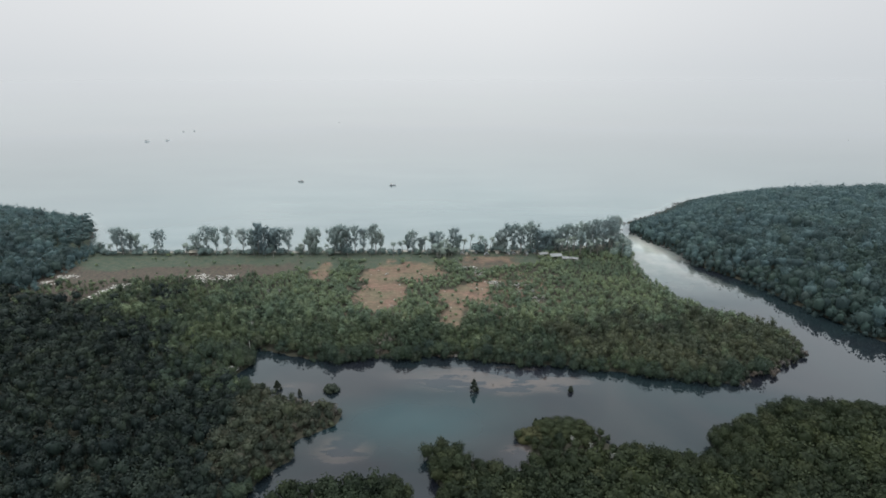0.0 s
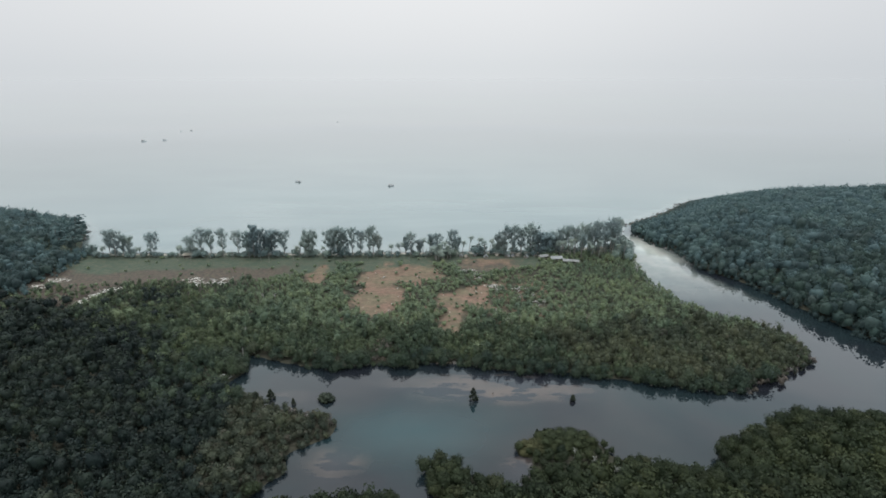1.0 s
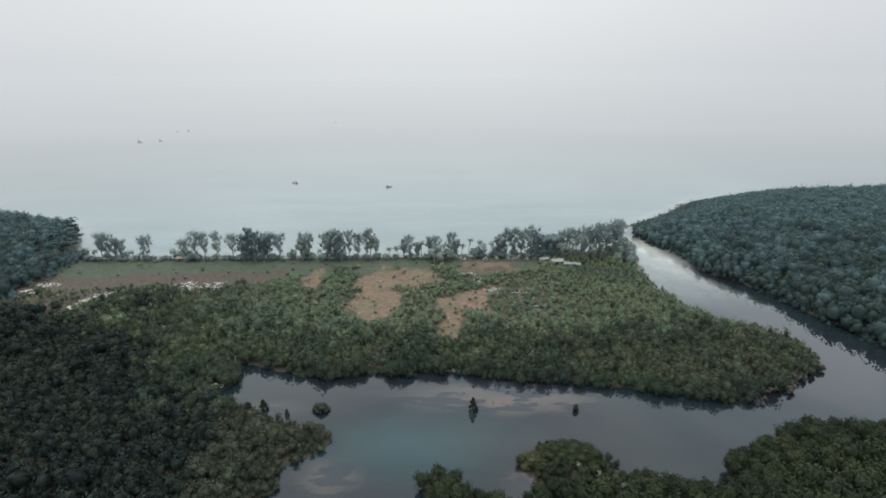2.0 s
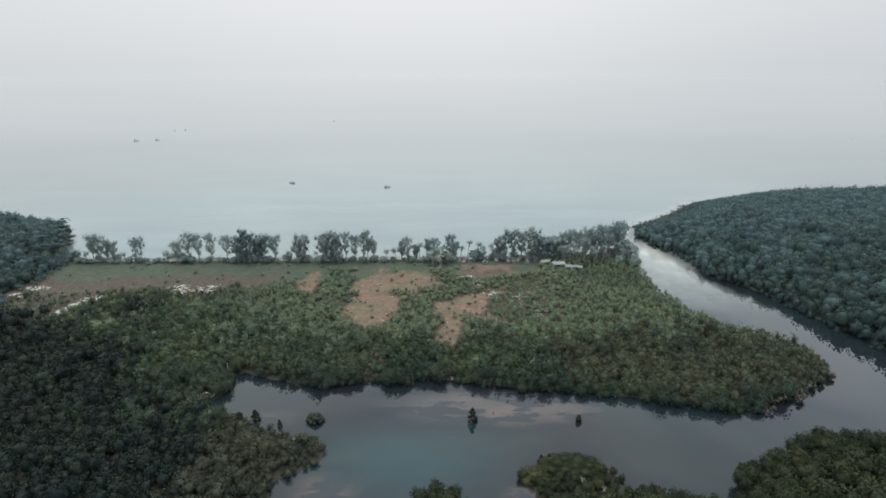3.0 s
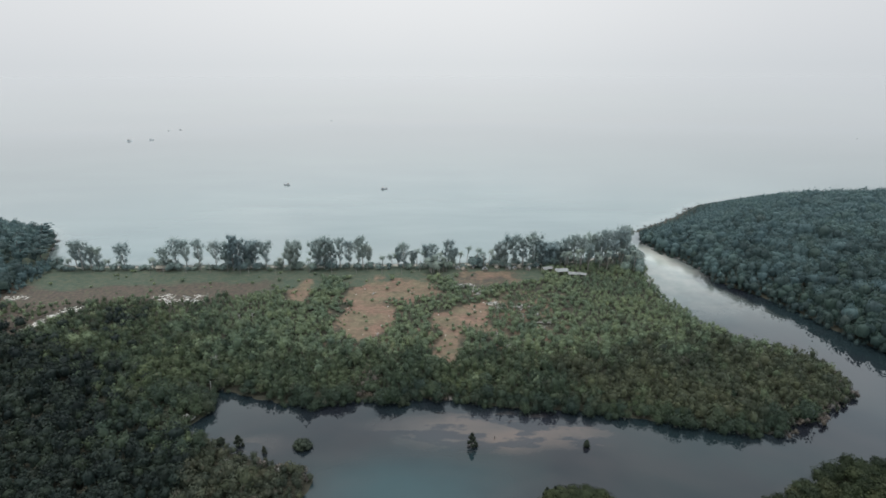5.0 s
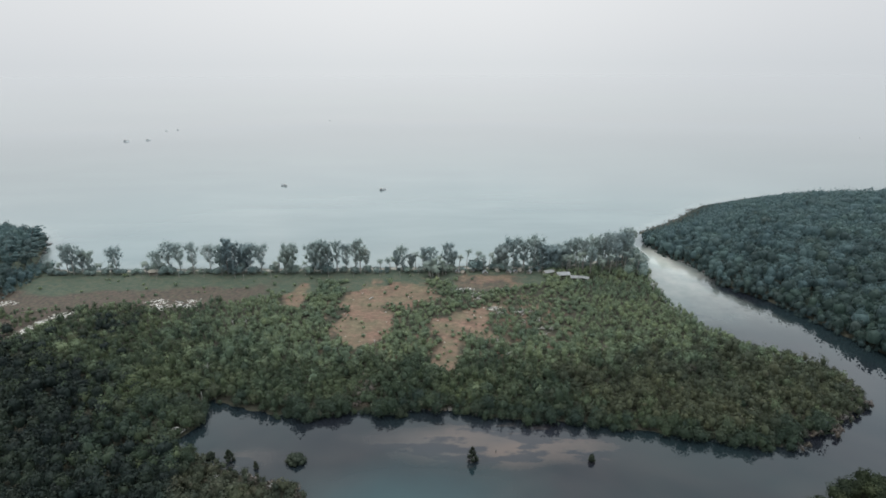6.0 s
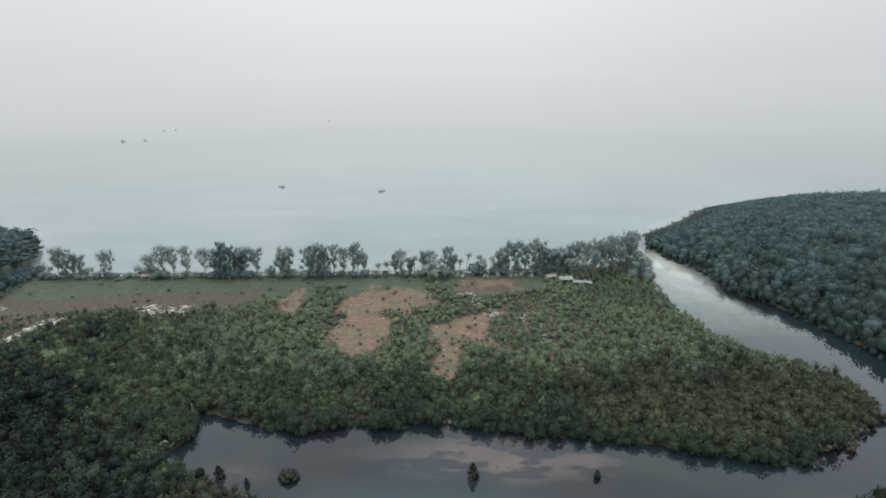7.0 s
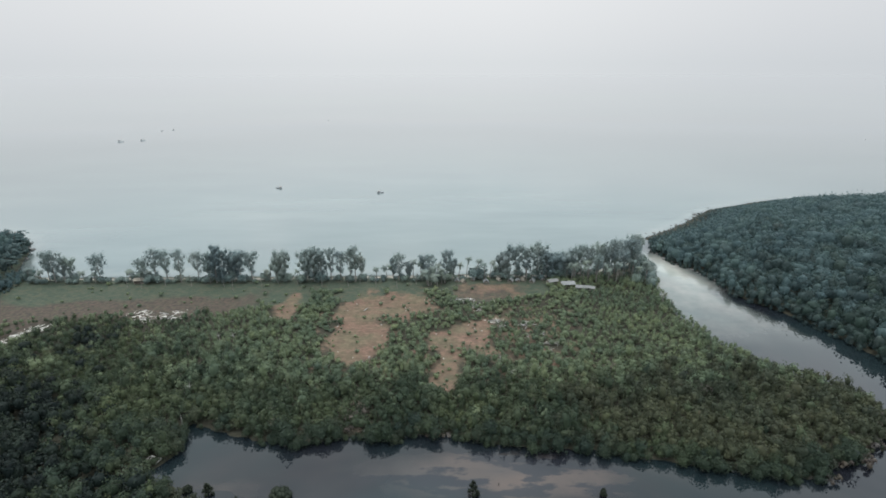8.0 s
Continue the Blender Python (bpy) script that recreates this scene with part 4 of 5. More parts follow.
for k, (x, y, h) in enumerate([(-35.5, 140.2, 2.2), (-38.5, 140.5, 1.8), (-42.0, 141.2, 2.4), (-34.2, 137.6, 1.8), (-47.5, 143.0, 2.0), (-28.5, 174.2, 2.6), (-25.0, 174.6, 2.4), (-22.0, 174.0, 2.0), (-30.5, 173.6, 2.2), (3.0, 174.8, 1.8), (128, 171, 2.0), (133, 175, 2.2), (120, 166, 1.8),
                                (-1.5, 173.0, 0.9), (0.2, 172.8, 0.8), (1.8, 172.9, 0.9), (3.2, 172.7, 0.7), (-24.5, 178.5, 4.2), (-21.0, 181.0, 4.4), (-27.5, 180.5, 3.8), (-23.0, 184.0, 4.0), (62.0, 204.0, 4.0), (48.0, 196.0, 4.2), (88.0, 190.0, 4.4)]):
    dry_bush(x, y, h, 950 + k)

stump = new("mooring_post", mesh_of("mooring_post", *tube([(0, 0, -1.5), (0.05, 0, 0.3), (0.1, 0.03, 0.6)], [0.18, 0.17, 0.13], 8), [M_BARK]))
stump.location = (17.2, 154.0, 0)
tagged(stump, "short dark wooden post standing in still water", "post")


def saplings(points, seed, mat, label):
    rng = np.random.default_rng(seed)
    master = None
    for x, y, s in points:
        if master is None:
            master = thing("mangrove_sapling", (x, y, 0), 0, s)
            part("stem", tube([(0, 0, -0.6), (0.05, 0, 0.5), (0, 0.05, 1.2)], [0.06, 0.05, 0.03], 4), M_BARK, master)
            part("crown", joined(lobe((0, 0, 1.1), np.array((0.6, 0.6, 0.75)), 34, 0.34, rng, core=0.6), lobe((0.4, 0.2, 0.7), np.array((0.4, 0.4, 0.4)), 16, 0.3, rng, core=0.6)), mat, master)
            tagged(master, label, "mangrove sapling", "saplings on the mud spit")
        else:
            copied(master, x, y, 0, rng.uniform(0, 6.28), s)


rng = np.random.default_rng(50)
tx, ty = rng.uniform(100, 142, 700), rng.uniform(150, 186, 700)
td = land_by(tx, ty)
ok = (td > -4.5) & (td < 1.5) & (tx > 103)
young = [(a, c, rng.uniform(0.5, 1.5)) for a, c in zip(tx[ok][:200], ty[ok][:200])]
saplings(young[::2], 51, M_SPIT, "thin young mangrove growing out of wet mud")
saplings(young[1::2], 52, M_DRY, "withered brown young mangrove standing in wet mud")


def fern_mound(x, y, radii, seed, mat, count, humps, label):
    rng = np.random.default_rng(seed)
    shape = [lobe((0, 0, 0), np.array(radii), count, 0.30, rng, core=0.90, low=-0.05, fine_core=True)]
    for k in range(12):
        a = k * 0.53 + rng.uniform(-0.2, 0.2)
        shape.append(lobe((radii[0] * 0.86 * math.cos(a), radii[1] * 0.86 * math.sin(a), 0.2), np.array((1.9, 1.6, 1.2)) * rng.uniform(0.8, 1.2), 90, 0.28, rng))
    for k in range(humps):
        f, a = 0.82 * math.sqrt((k + 0.5) / humps), k * 2.39996
        size = 0.19 * radii[0] * rng.uniform(0.7, 1.2)
        shape.append(lobe((radii[0] * f * math.cos(a), radii[1] * f * math.sin(a), radii[2] * (math.sqrt(1 - f * f) - 0.12)), np.array((size, size * 0.8, size * 0.36)), 120, 0.28, rng, core=0.8))
    ob = new("fern_mound", mesh_of("fern_mound", *joined(*shape), [mat]))
    ob.location = (x, y, ground_at(x, y) - 0.3)
    return tagged(ob, label, "shrub mound")


fern_mound(36.0, 129.0, (9.6, 5.0, 4.2), 61, M_MOUND, 2400, 16, "rounded olive-green mound of dense ferns at the water")
fern_mound(26.6, 127.2, (4.4, 3.0, 2.1), 62, M_YELLOW, 700, 14, "yellowish-green low shrub mound beside the water")
lagoon_bush(28.2, 132.0, 3.4, 1.8, 47, "small dark pointed bush at the edge of a mound", True)
lagoon_bush(30.4, 132.4, 3.2, 1.8, 48, "small dark pointed bush beside a fern mound", True)


def dead_tree(x, y, tall, seed, label, spread_out=0.35, limbs=7, thick=0.14):
    rng = np.random.default_rng(seed)
    t = thing("dead_tree", (x, y, ground_at(x, y) - 0.1), rng.uniform(0, 6.28))
    top = (rng.normal(0, 0.08) * tall, rng.normal(0, 0.08) * tall, tall)
    part("trunk", tube([(0, 0, -0.4), (0.03 * tall, 0, tall * 0.5), top], [thick, thick * 0.7, thick * 0.3]), M_DEAD, t)
    for k in range(limbs):
        a, h = rng.uniform(0, 6.28), rng.uniform(0.35, 0.85) * tall
        r = spread_out * tall * rng.uniform(0.6, 1.2)
        part("branch", tube([(0.03 * tall * h / tall, 0, h), (r * 0.5 * math.cos(a), r * 0.5 * math.sin(a), h + 0.18 * tall), (r * math.cos(a), r * math.sin(a), h + 0.22 * tall)],
                            [thick * 0.5, thick * 0.35, thick * 0.15], 4), M_DEAD, t)
    return tagged(t, label, "dead tree", "bleached dead trees")


dead_tree(-75.6, 178.2, 3.6, 71, "bleached bare tree stump standing at the cove", 0.12, 2, 0.26)
dead_tree(104.2, 262.0, 5.2, 72, "pale leafless tree leaning over the channel bank", 0.5, 10, 0.2)
dead_tree(106.0, 256.5, 3.6, 73, "pale leafless tree beside the channel", 0.5, 8, 0.16)
for k, (x, y, h) in enumerate([(37.0, 122.5, 3.6), (41.2, 118.0, 4.6), (42.4, 116.6, 4.2), (45.5, 113.4, 5.4), (-56.0, 142.0, 3.2), (-41.5, 139.0, 3.0), (-27.0, 173.8, 3.0), (-20.0, 172.6, 2.4)]):
    dead_tree(x, y, h, 80 + k, "bleached grey dead tree among living mangroves", 0.2, 11, 0.13)


for k, (x, y, h) in enumerate([(-84, 228, 2.6), (-79, 229.5, 2.2), (-70.5, 230.5, 2.4), (-72.5, 202, 3.8), (-79.6, 193, 4.0), (-70.5, 203.5, 3.2), (26.7, 235, 2.6), (36.7, 226, 3.0), (43, 227.5, 2.8), (34.7, 202, 4.0), (43.5, 216, 3.2), (26.5, 199.5, 4.0),
                                (-37.7, 209, 2.4), (23.7, 208.5, 3.4), (-156, 223, 2.6), (13, 259.5, 2.0), (17.2, 254, 2.2), (28, 235, 2.4), (47, 221, 2.8), (-23.6, 212, 2.0)]):
    dead_tree(x, y, h, 100 + k, "bleached dead shrub rising out of green thicket", 0.55, 9, 0.12)


def landing(x, y):
    t = thing("landing_stage", (x, y, 0), 0.15, 0.6)

    def box(x0, x1, y0, y1, z0, z1):
        v = np.array([(a, c, e) for a in (x0, x1) for c in (y0, y1) for e in (z0, z1)], float)
        f = np.array([[0, 1, 3], [0, 3, 2], [4, 6, 7], [4, 7, 5], [0, 4, 5], [0, 5, 1], [2, 3, 7], [2, 7, 6], [0, 2, 6], [0, 6, 4], [1, 5, 7], [1, 7, 3]])
        return v, f

    for k in range(7):
        part("plank", box(-0.9, 0.9, -2.6 + 0.55 * k, -2.12 + 0.55 * k, 0.62, 0.69), M_BARK, t)
    for sx in (-0.8, 0.8):
        for yy in (-2.4, -0.6, 1.0):
            part("post", tube([(sx, yy, -1.6), (sx, yy, 1.5 if yy < -2 else 0.75)], [0.1, 0.09], 6), M_DEAD, t)
        part("beam", box(sx - 0.06, sx + 0.06, -2.7, 1.3, 0.48, 0.6), M_BARK, t)
    return tagged(t, "small dark plank landing stage with pale posts", "jetty")


landing(4.6, 173.6)


# ---- rocks, driftwood and litter ----
def rock_mesh(seed, mat):
    rng = np.random.default_rng(seed)
    v, t = BALL2
    v = v * (1 + rng.normal(0, 0.13, (len(v), 1))) * np.array((1.0, rng.uniform(0.6, 0.9), rng.uniform(0.45, 0.7)))
    return mesh_of("shore_rock", v, t, [mat])


ROCKS = [rock_mesh(400 + k, M_ROCK) for k in range(5)]
PALE_ROCKS = [rock_mesh(420 + k, M_PALE_ROCK) for k in range(5)]
rng = np.random.default_rng(90)


def rock(x, y, z, s, pale, label, group):
    ob = new("shore_rock" if not pale else "pale_stone", (PALE_ROCKS if pale else ROCKS)[int(rng.integers(0, 5))])
    ob.location, ob.rotation_euler, ob.scale = (x, y, z), (rng.normal(0, 0.2), rng.normal(0, 0.2), rng.uniform(0, 6.28)), (s, s, s)
    tagged(ob, label, "rock", group)


for k in range(44):
    x = rng.uniform(116, 206)
    y = float(along(COAST, x)) + abs(rng.normal(0, 2.6))
    rock(x, y, rng.uniform(-0.25, 0.15), rng.uniform(0.4, 1.4), False, "dark wet boulder at the sea's edge below the forest", "boulders along the eastern shore")
for k in range(22):
    x = rng.uniform(-300, -226)
    y = float(along(COAST, x)) + rng.normal(0.8, 1.8)
    rock(x, y, rng.uniform(-0.2, 0.3), rng.uniform(0.6, 1.8), False, "dark boulder at the foot of a wooded headland", "boulders along the western shore")
for k in range(26):
    f = rng.uniform(0, 1)
    x, y = 125.5 + 15 * f + rng.normal(0, 0.8), 330 - 42 * f + rng.normal(0, 1.5)
    rock(x, y, rng.uniform(-0.15, 0.15), rng.uniform(0.5, 1.4), False, "weathered boulder along the channel's forested bank", "boulders along the channel")
for x, y, rx, ry in SAND_SPOTS:
    for k in range(4):
        a, c = x + rng.normal(0, rx * 0.6), y + rng.normal(0, ry * 0.6)
        if -float(inside_by(LAGOON, np.array([a]), np.array([c]))[0]) > 0.5:
            rock(a, c, ground_at(a, c) + 0.05, rng.uniform(0.12, 0.32), True, "small white coral stone lying on bare ground", "white stones on the flat")
for k in range(60):
    a, c = rng.uniform(-46, 46), rng.uniform(205, 266)
    inn = max(float(inside_by(p, np.array([a]), np.array([c]))[0]) for p in (SOIL_WEST, SOIL_EAST))
    if -2 < inn < 6:
        rock(a, c, ground_at(a, c) + 0.03, rng.uniform(0.14, 0.32), True, "small pale stone lying on red earth", "pale stones on red earth")


def driftwood(x, y, long, turn, seed):
    rg = np.random.default_rng(seed)
    t = thing("fallen_trunk", (x, y, ground_at(x, y) + 0.15), turn)
    part("trunk", tube([(-long / 2, 0, 0), (0, 0.1 * long * rg.normal(0, 0.5), 0.12), (long / 2, 0, 0.05)], [0.22, 0.19, 0.1], 6), M_DEAD, t)
    for k in range(3):
        a = rg.uniform(-1, 1)
        part("branch", tube([(long * 0.15 * k, 0, 0.1), (long * (0.15 * k + 0.12), a * long * 0.22, 0.35)], [0.1, 0.04], 4), M_DEAD, t)
    return tagged(t, "bleached fallen tree trunk lying on open ground", "fallen trunk", "fallen trunks on the flat")


for k, (x, y, l, a) in enumerate([(-124, 246, 5, 0.3), (-113, 247, 4, 1.2), (-117, 251, 5, 2.8), (-38, 213, 3, 0.8), (-25, 210, 3, 2.2), (18, 260, 5, 1.5), (12, 264, 4, 0.2), (26, 242, 3, 2.0), (30, 239, 3, 0.6), (38, 237, 4, 1.0), (-86, 243, 4, 0.1), (-70, 247, 3, 2.5), (-30, 254, 3, 1.0)]):
    driftwood(x, y, l, a, 500 + k)


def driftwood_tangle(x, y, seed):
    rg = np.random.default_rng(seed)
    t = thing("driftwood_tangle", (x, y, ground_at(x, y) + 0.2))
    for k in range(9):
        a0, turn, r = rg.uniform(0, 6.28), rg.uniform(0.9, 1.9), rg.uniform(1.0, 2.0)
        arc = [(r * 1.15 * math.cos(a0 + turn * f), r * 0.8 * math.sin(a0 + turn * f), 0.15 + rg.uniform(0.2, 1.0) * math.sin(3.1 * f)) for f in (0, 0.33, 0.66, 1.0)]
        part("branch", tube(arc, [0.16, 0.2, 0.16, 0.07], 6), M_DEAD, t)
    return tagged(t, "ring of bleached driftwood branches on the cove's bank", "driftwood")


driftwood_tangle(-76.4, 163.2, 540)
rng = np.random.default_rng(545)
for cx, cy, rx, ry, count in ((12, 263.5, 4.5, 1.0, 7), (19, 256, 1.0, 4.0, 6), (31, 261.5, 3.5, 0.9, 5), (25, 242.4, 2.4, 0.8, 4), (38, 239.2, 3.4, 0.9, 5), (44, 223.5, 2.0, 0.8, 3)):
    for k in range(count):
        driftwood(cx + rng.uniform(-rx, rx), cy + rng.uniform(-ry, ry), rng.uniform(1.6, 3.2), (0.0 if rx > ry else 1.5) + rng.normal(0, 0.6), 550 + 10 * int(cx) + k)


# ---- the beach: casuarinas, palms, bushes, huts ----
def casuarina(seed, tall, wide, dense, bare):
    """A feathery tree: a leaning trunk, rising limbs that fork, and plumes of fine drooping shoots along them.
    dense: 0 airy to 1 closed; bare: the share of the trunk below the lowest limb."""
    rng = np.random.default_rng(seed)
    t = thing("casuarina_tree", (0, 0, 0))
    lean = rng.normal(0, 0.035, 2) * tall
    spine = np.array([(0, 0, -0.4), (lean[0] * 0.2, lean[1] * 0.2, tall * 0.35), (lean[0] * 0.6, lean[1] * 0.6, tall * 0.7), (lean[0], lean[1], tall * 0.96)])
    part("trunk", tube(spine, [0.018 * tall, 0.014 * tall, 0.008 * tall, 0.003 * tall], 6), M_PALE_BARK, t)

    def on_spine(z):
        return np.array([np.interp(z, spine[:, 2], spine[:, k]) for k in range(3)])

    limbs, leafy = [], []
    count = int(15 + 6 * dense)
    for k in range(count):
        f = bare + (0.97 - bare) * (k + rng.uniform(-0.3, 0.3)) / (count - 1)
        base = on_spine(tall * min(f, 0.95))
        g = (f - bare) / max(1e-3, 1 - bare)
        girth = max(0.16, math.sin(math.pi * min(1.0, 0.10 + 0.76 * max(0.0, g) ** 0.85))) ** (0.75 - 0.35 * dense)
        a = k * 2.39996 + rng.uniform(-0.5, 0.5)
        r = wide * 0.44 * girth * rng.uniform(0.55, 1.12)
        rise = r * rng.uniform(0.6, 1.5)
        end = base + np.array((r * math.cos(a), r * math.sin(a), rise))
        end[2] = min(end[2], tall * 0.97)
        limbs.append(tube([base, base * 0.45 + end * 0.55 + (0, 0, -0.1 * r), end], [0.006 * tall, 0.004 * tall, 0.0015 * tall], 3))
        n = int(66 + 14 * dense)
        for centre, share in ((end, 1.0), (base * 0.5 + end * 0.5, 0.8)):
            rr = wide * rng.uniform(0.115, 0.18) * (0.8 + 0.35 * girth) * (1 + 0.12 * dense) * share
            rad = np.array((rr, rr, rr * rng.uniform(1.2, 1.9)))
            q = unit(rng.normal(0, 1, (n, 3))) * rng.uniform(0.35, 1.15, (n, 1))
            face = unit(q * 0.6 + (0, 0, 0.2) + rng.normal(0, 0.45, q.shape))
            leafy.append(tufts(centre + q * rad, face, rng.uniform(0.5, 1.2, n) * 0.34, rng, 1.6))
            bv, bt = BALL1
            leafy.append((centre + bv * (1 + rng.normal(0, 0.14, (len(bv), 1))) * (0.28 + 0.40 * dense) * rad, bt))
    part("limbs", joined(*limbs), M_BARK, t)
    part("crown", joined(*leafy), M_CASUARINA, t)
    look_of = "dense dark-crowned casuarina tree leafy down to the ground" if dense > 0.7 else "tall feathery grey-green casuarina tree on the beach" if bare < 0.38 else "tall casuarina with a long bare trunk in a grove"
    return tagged(t, look_of, "casuarina tree", "casuarinas along the beach")


# place along the beach, height, width, how closed the crown is
WEST_ROW = [(-193, 14.5, 7, 0.1), (-188.5, 16, 8.5, 0.2), (-184, 13, 6, 0), (-181, 11.5, 6, 0.3), (-166, 14, 9.5, 0.1), (-145, 12, 7.5, 0), (-139.5, 16, 9.5, 0.1), (-134, 15.5, 8, 0.2),
              (-126, 16, 8, 0.1), (-118, 14.5, 8.5, 0), (-111.5, 14.5, 8, 0.8), (-108, 19, 7.5, 0.7), (-104.5, 17, 7, 0.8), (-101, 12.5, 8, 1.0), (-97, 15, 9, 0.3), (-91, 15, 9, 0.2),
              (-76.5, 14.5, 9.5, 0.9)]
EAST_ROW = [(-64, 15, 8.5, 0.6), (-60, 17, 8.5, 1.0), (-56.5, 16, 7, 0.7), (-52, 16.5, 6.5, 0), (-47, 15, 6.5, 0.1), (-42, 16.5, 6.5, 0), (-39.5, 18, 6.5, 0.1), (-37, 12, 6.5, 0.2),
              (-21, 11, 4.5, 0), (-18, 13.5, 7, 0), (-13, 9, 5, 0.3), (-5.5, 12, 5.5, 0.1), (-2.5, 13.5, 6.5, 0.1), (5.5, 14.5, 7.5, 0.1), (8.5, 11, 5.5, 0.4), (35, 12, 9, 0.9), (41, 16.5, 10, 0.5), (46, 16, 9, 0.3),
              (51.5, 17.5, 10.5, 0.4), (56, 13.5, 8, 0.6), (60, 11.5, 10, 1.0), (65.5, 12, 9, 1.0)]
GROVE = [(70, 15.5, 7.5), (73.5, 17, 7.5), (77, 16, 7), (81, 18.5, 7.5), (84.5, 17.5, 7), (88.5, 19.5, 8), (92, 17.5, 7), (95.5, 19, 7.5), (99.5, 18.5, 7.5), (103.5, 19, 7), (106, 17.5, 6.5), (79, 14.5, 7), (86.5, 15, 7), (93.5, 15, 7.5), (100.5, 15.5, 7.5)]
rng = np.random.default_rng(95)
for k, (x, h, w, dense) in enumerate(WEST_ROW + EAST_ROW):
    t = casuarina(600 + k, h, w, dense, 0.08 if dense > 0.5 else rng.uniform(0.22, 0.36))
    y = float(along(COAST, x)) - 7.5 + rng.uniform(-2.2, 2.2)
    t.location = (x, y, ground_at(x, y) - 0.2)
for k, (x, h, w) in enumerate(GROVE):
    t = casuarina(660 + k, h, w, 0.05, rng.uniform(0.40, 0.5))
    y = float(along(COAST, x)) - 12 + rng.uniform(-2.5, 2.5) - (6 if k > 10 else 0)
    t.location = (x, y, ground_at(x, y) - 0.2)


def palm(seed, tall):
    rng = np.random.default_rng(seed)
    t = thing("coconut_palm", (0, 0, 0))
    bx, by = rng.normal(0, 0.10, 2) * tall
    part("trunk", tube([(0, 0, -0.3), (bx * 0.15, by * 0.15, tall * 0.35), (bx * 0.5, by * 0.5, tall * 0.7), (bx, by, tall)], [0.22, 0.17, 0.14, 0.12], 6), M_PALE_BARK, t)
    vs, ts, n = [], [], 0
    for k in range(18):
        a, rise = k * 2.39996, rng.uniform(-0.9, 1.5)
        long = rng.uniform(1.9, 2.6)
        side = np.array((-math.sin(a), math.cos(a), 0))
        for j in range(6):
            f = j / 5
            out = long * (f - 0.18 * f * f * (1.2 - rise))
            c = np.array((bx + out * math.cos(a), by + out * math.sin(a), tall + long * (rise * 0.62 * f - 0.75 * f * f)))
            w = 0.45 * math.sin(math.pi * min(0.97, f * 0.8 + 0.2)) + 0.03
            vs += [c, c + side * w - (0, 0, w * 0.55), c - side * w - (0, 0, w * 0.55)]
            if j:
                p, q = n + (j - 1) * 3, n + j * 3
                ts += [[p, p + 1, q + 1], [p, q + 1, q], [p, q, q + 2], [p, q + 2, p + 2]]
        n += 18
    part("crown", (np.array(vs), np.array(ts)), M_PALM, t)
    return tagged(t, "coconut palm with a bare trunk near the beach", "palm tree", "palms along the beach")


PALMS = [(-203, 6.5), (-196, 6), (-174, 6), (-169, 5), (-151, 6.5), (-146, 6), (-143, 5), (-100, 6), (-82, 8.5), (-83, 6), (-68, 6), (-29, 7), (-24, 7), (-21, 7.5), (-11, 9.5), (-7, 9.5), (1, 8), (12, 8.5), (16, 10.5), (20, 10.2), (25, 9.2), (27.5, 9),
         (30, 6), (46, 8), (54, 8), (59, 8.5), (65, 9)]
for k, (x, h) in enumerate(PALMS):
    t = palm(700 + k, h)
    y = float(along(COAST, x)) - rng.uniform(5, 9)
    t.location = (x, y, ground_at(x, y) - 0.2)
for k in range(22):
    t = palm(740 + k, rng.uniform(7.5, 11.5))
    x, y = 66 + 1.85 * k + rng.normal(0, 0.5), rng.uniform(279, 291) + 0.1 * k
    t.location = (x, y, ground_at(x, y) - 0.2)

for k in range(7):
    t = palm(770 + k, rng.uniform(4.5, 8.0))
    x, y = -4.5 + 1.5 * k + rng.normal(0, 0.4), 281 + rng.uniform(-2, 2.5)
    t.location, t.scale = (x, y, ground_at(x, y) - 0.2), (1.25, 1.25, 1.1)

# bare palm trunks left standing on the open grass
for k in range(16):
    x = -150 + 9.5 * k + rng.uniform(-4, 4)
    y = rng.uniform(276, 284)
    h = rng.uniform(3.5, 6.5)
    pole = new("bare_palm_trunk", mesh_of("bare_palm_trunk", *tube([(0, 0, -0.3), (0.1 * rng.normal(), 0, h * 0.5), (0.25 * rng.normal(), 0.1, h)], [0.12, 0.10, 0.07], 6), [M_PALE_BARK]))
    pole.location = (x, y, ground_at(x, y))
    tagged(pole, "pale headless palm trunk standing on grass", "palm trunk", "bare trunks behind the beach")

BUSH_SHAPES = [canopy_crown(800 + k, 4.0, 5.4, 260, 0.46, 0.32, 0.4, 0.8, -0.6) for k in range(4)]
BUSHES = []
for k in range(4):
    t = thing("beach_bush", (0, 0, 0))
    part("trunk", forked_trunk(820 + k, 3.0, 0.14), M_BARK, t)
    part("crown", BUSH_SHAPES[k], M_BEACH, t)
    BUSHES.append(tagged(t, "dense dark rounded bush under the beach trees", "bush", "bushes along the beach"))
spots = [(-150, 0.9), (-141, 1.05), (-137, 0.9), (-113, 0.8), (-109, 1.15), (-102, 1.1), (-95, 0.9), (-85, 0.9), (-77, 0.9), (-73, 0.9), (-66, 0.9), (-60, 1.1), (-56, 1.1), (-48, 0.7), (-42, 0.8), (-36, 0.8), (-31, 0.7), (-26, 0.6), (-15, 0.7),
         (-8, 0.7), (-3, 1.0), (3, 1.1), (7, 0.9), (20, 1.25), (23, 1.2), (31, 0.9), (35, 1.0), (42, 0.9), (51, 1.1), (57, 1.2), (63, 1.3), (-165, 0.7), (-180, 0.8), (-190, 0.8), (-199, 0.8), (-205, 1.0), (-172, 0.7), (-157, 0.6), (-128, 0.7), (-120, 0.6)]
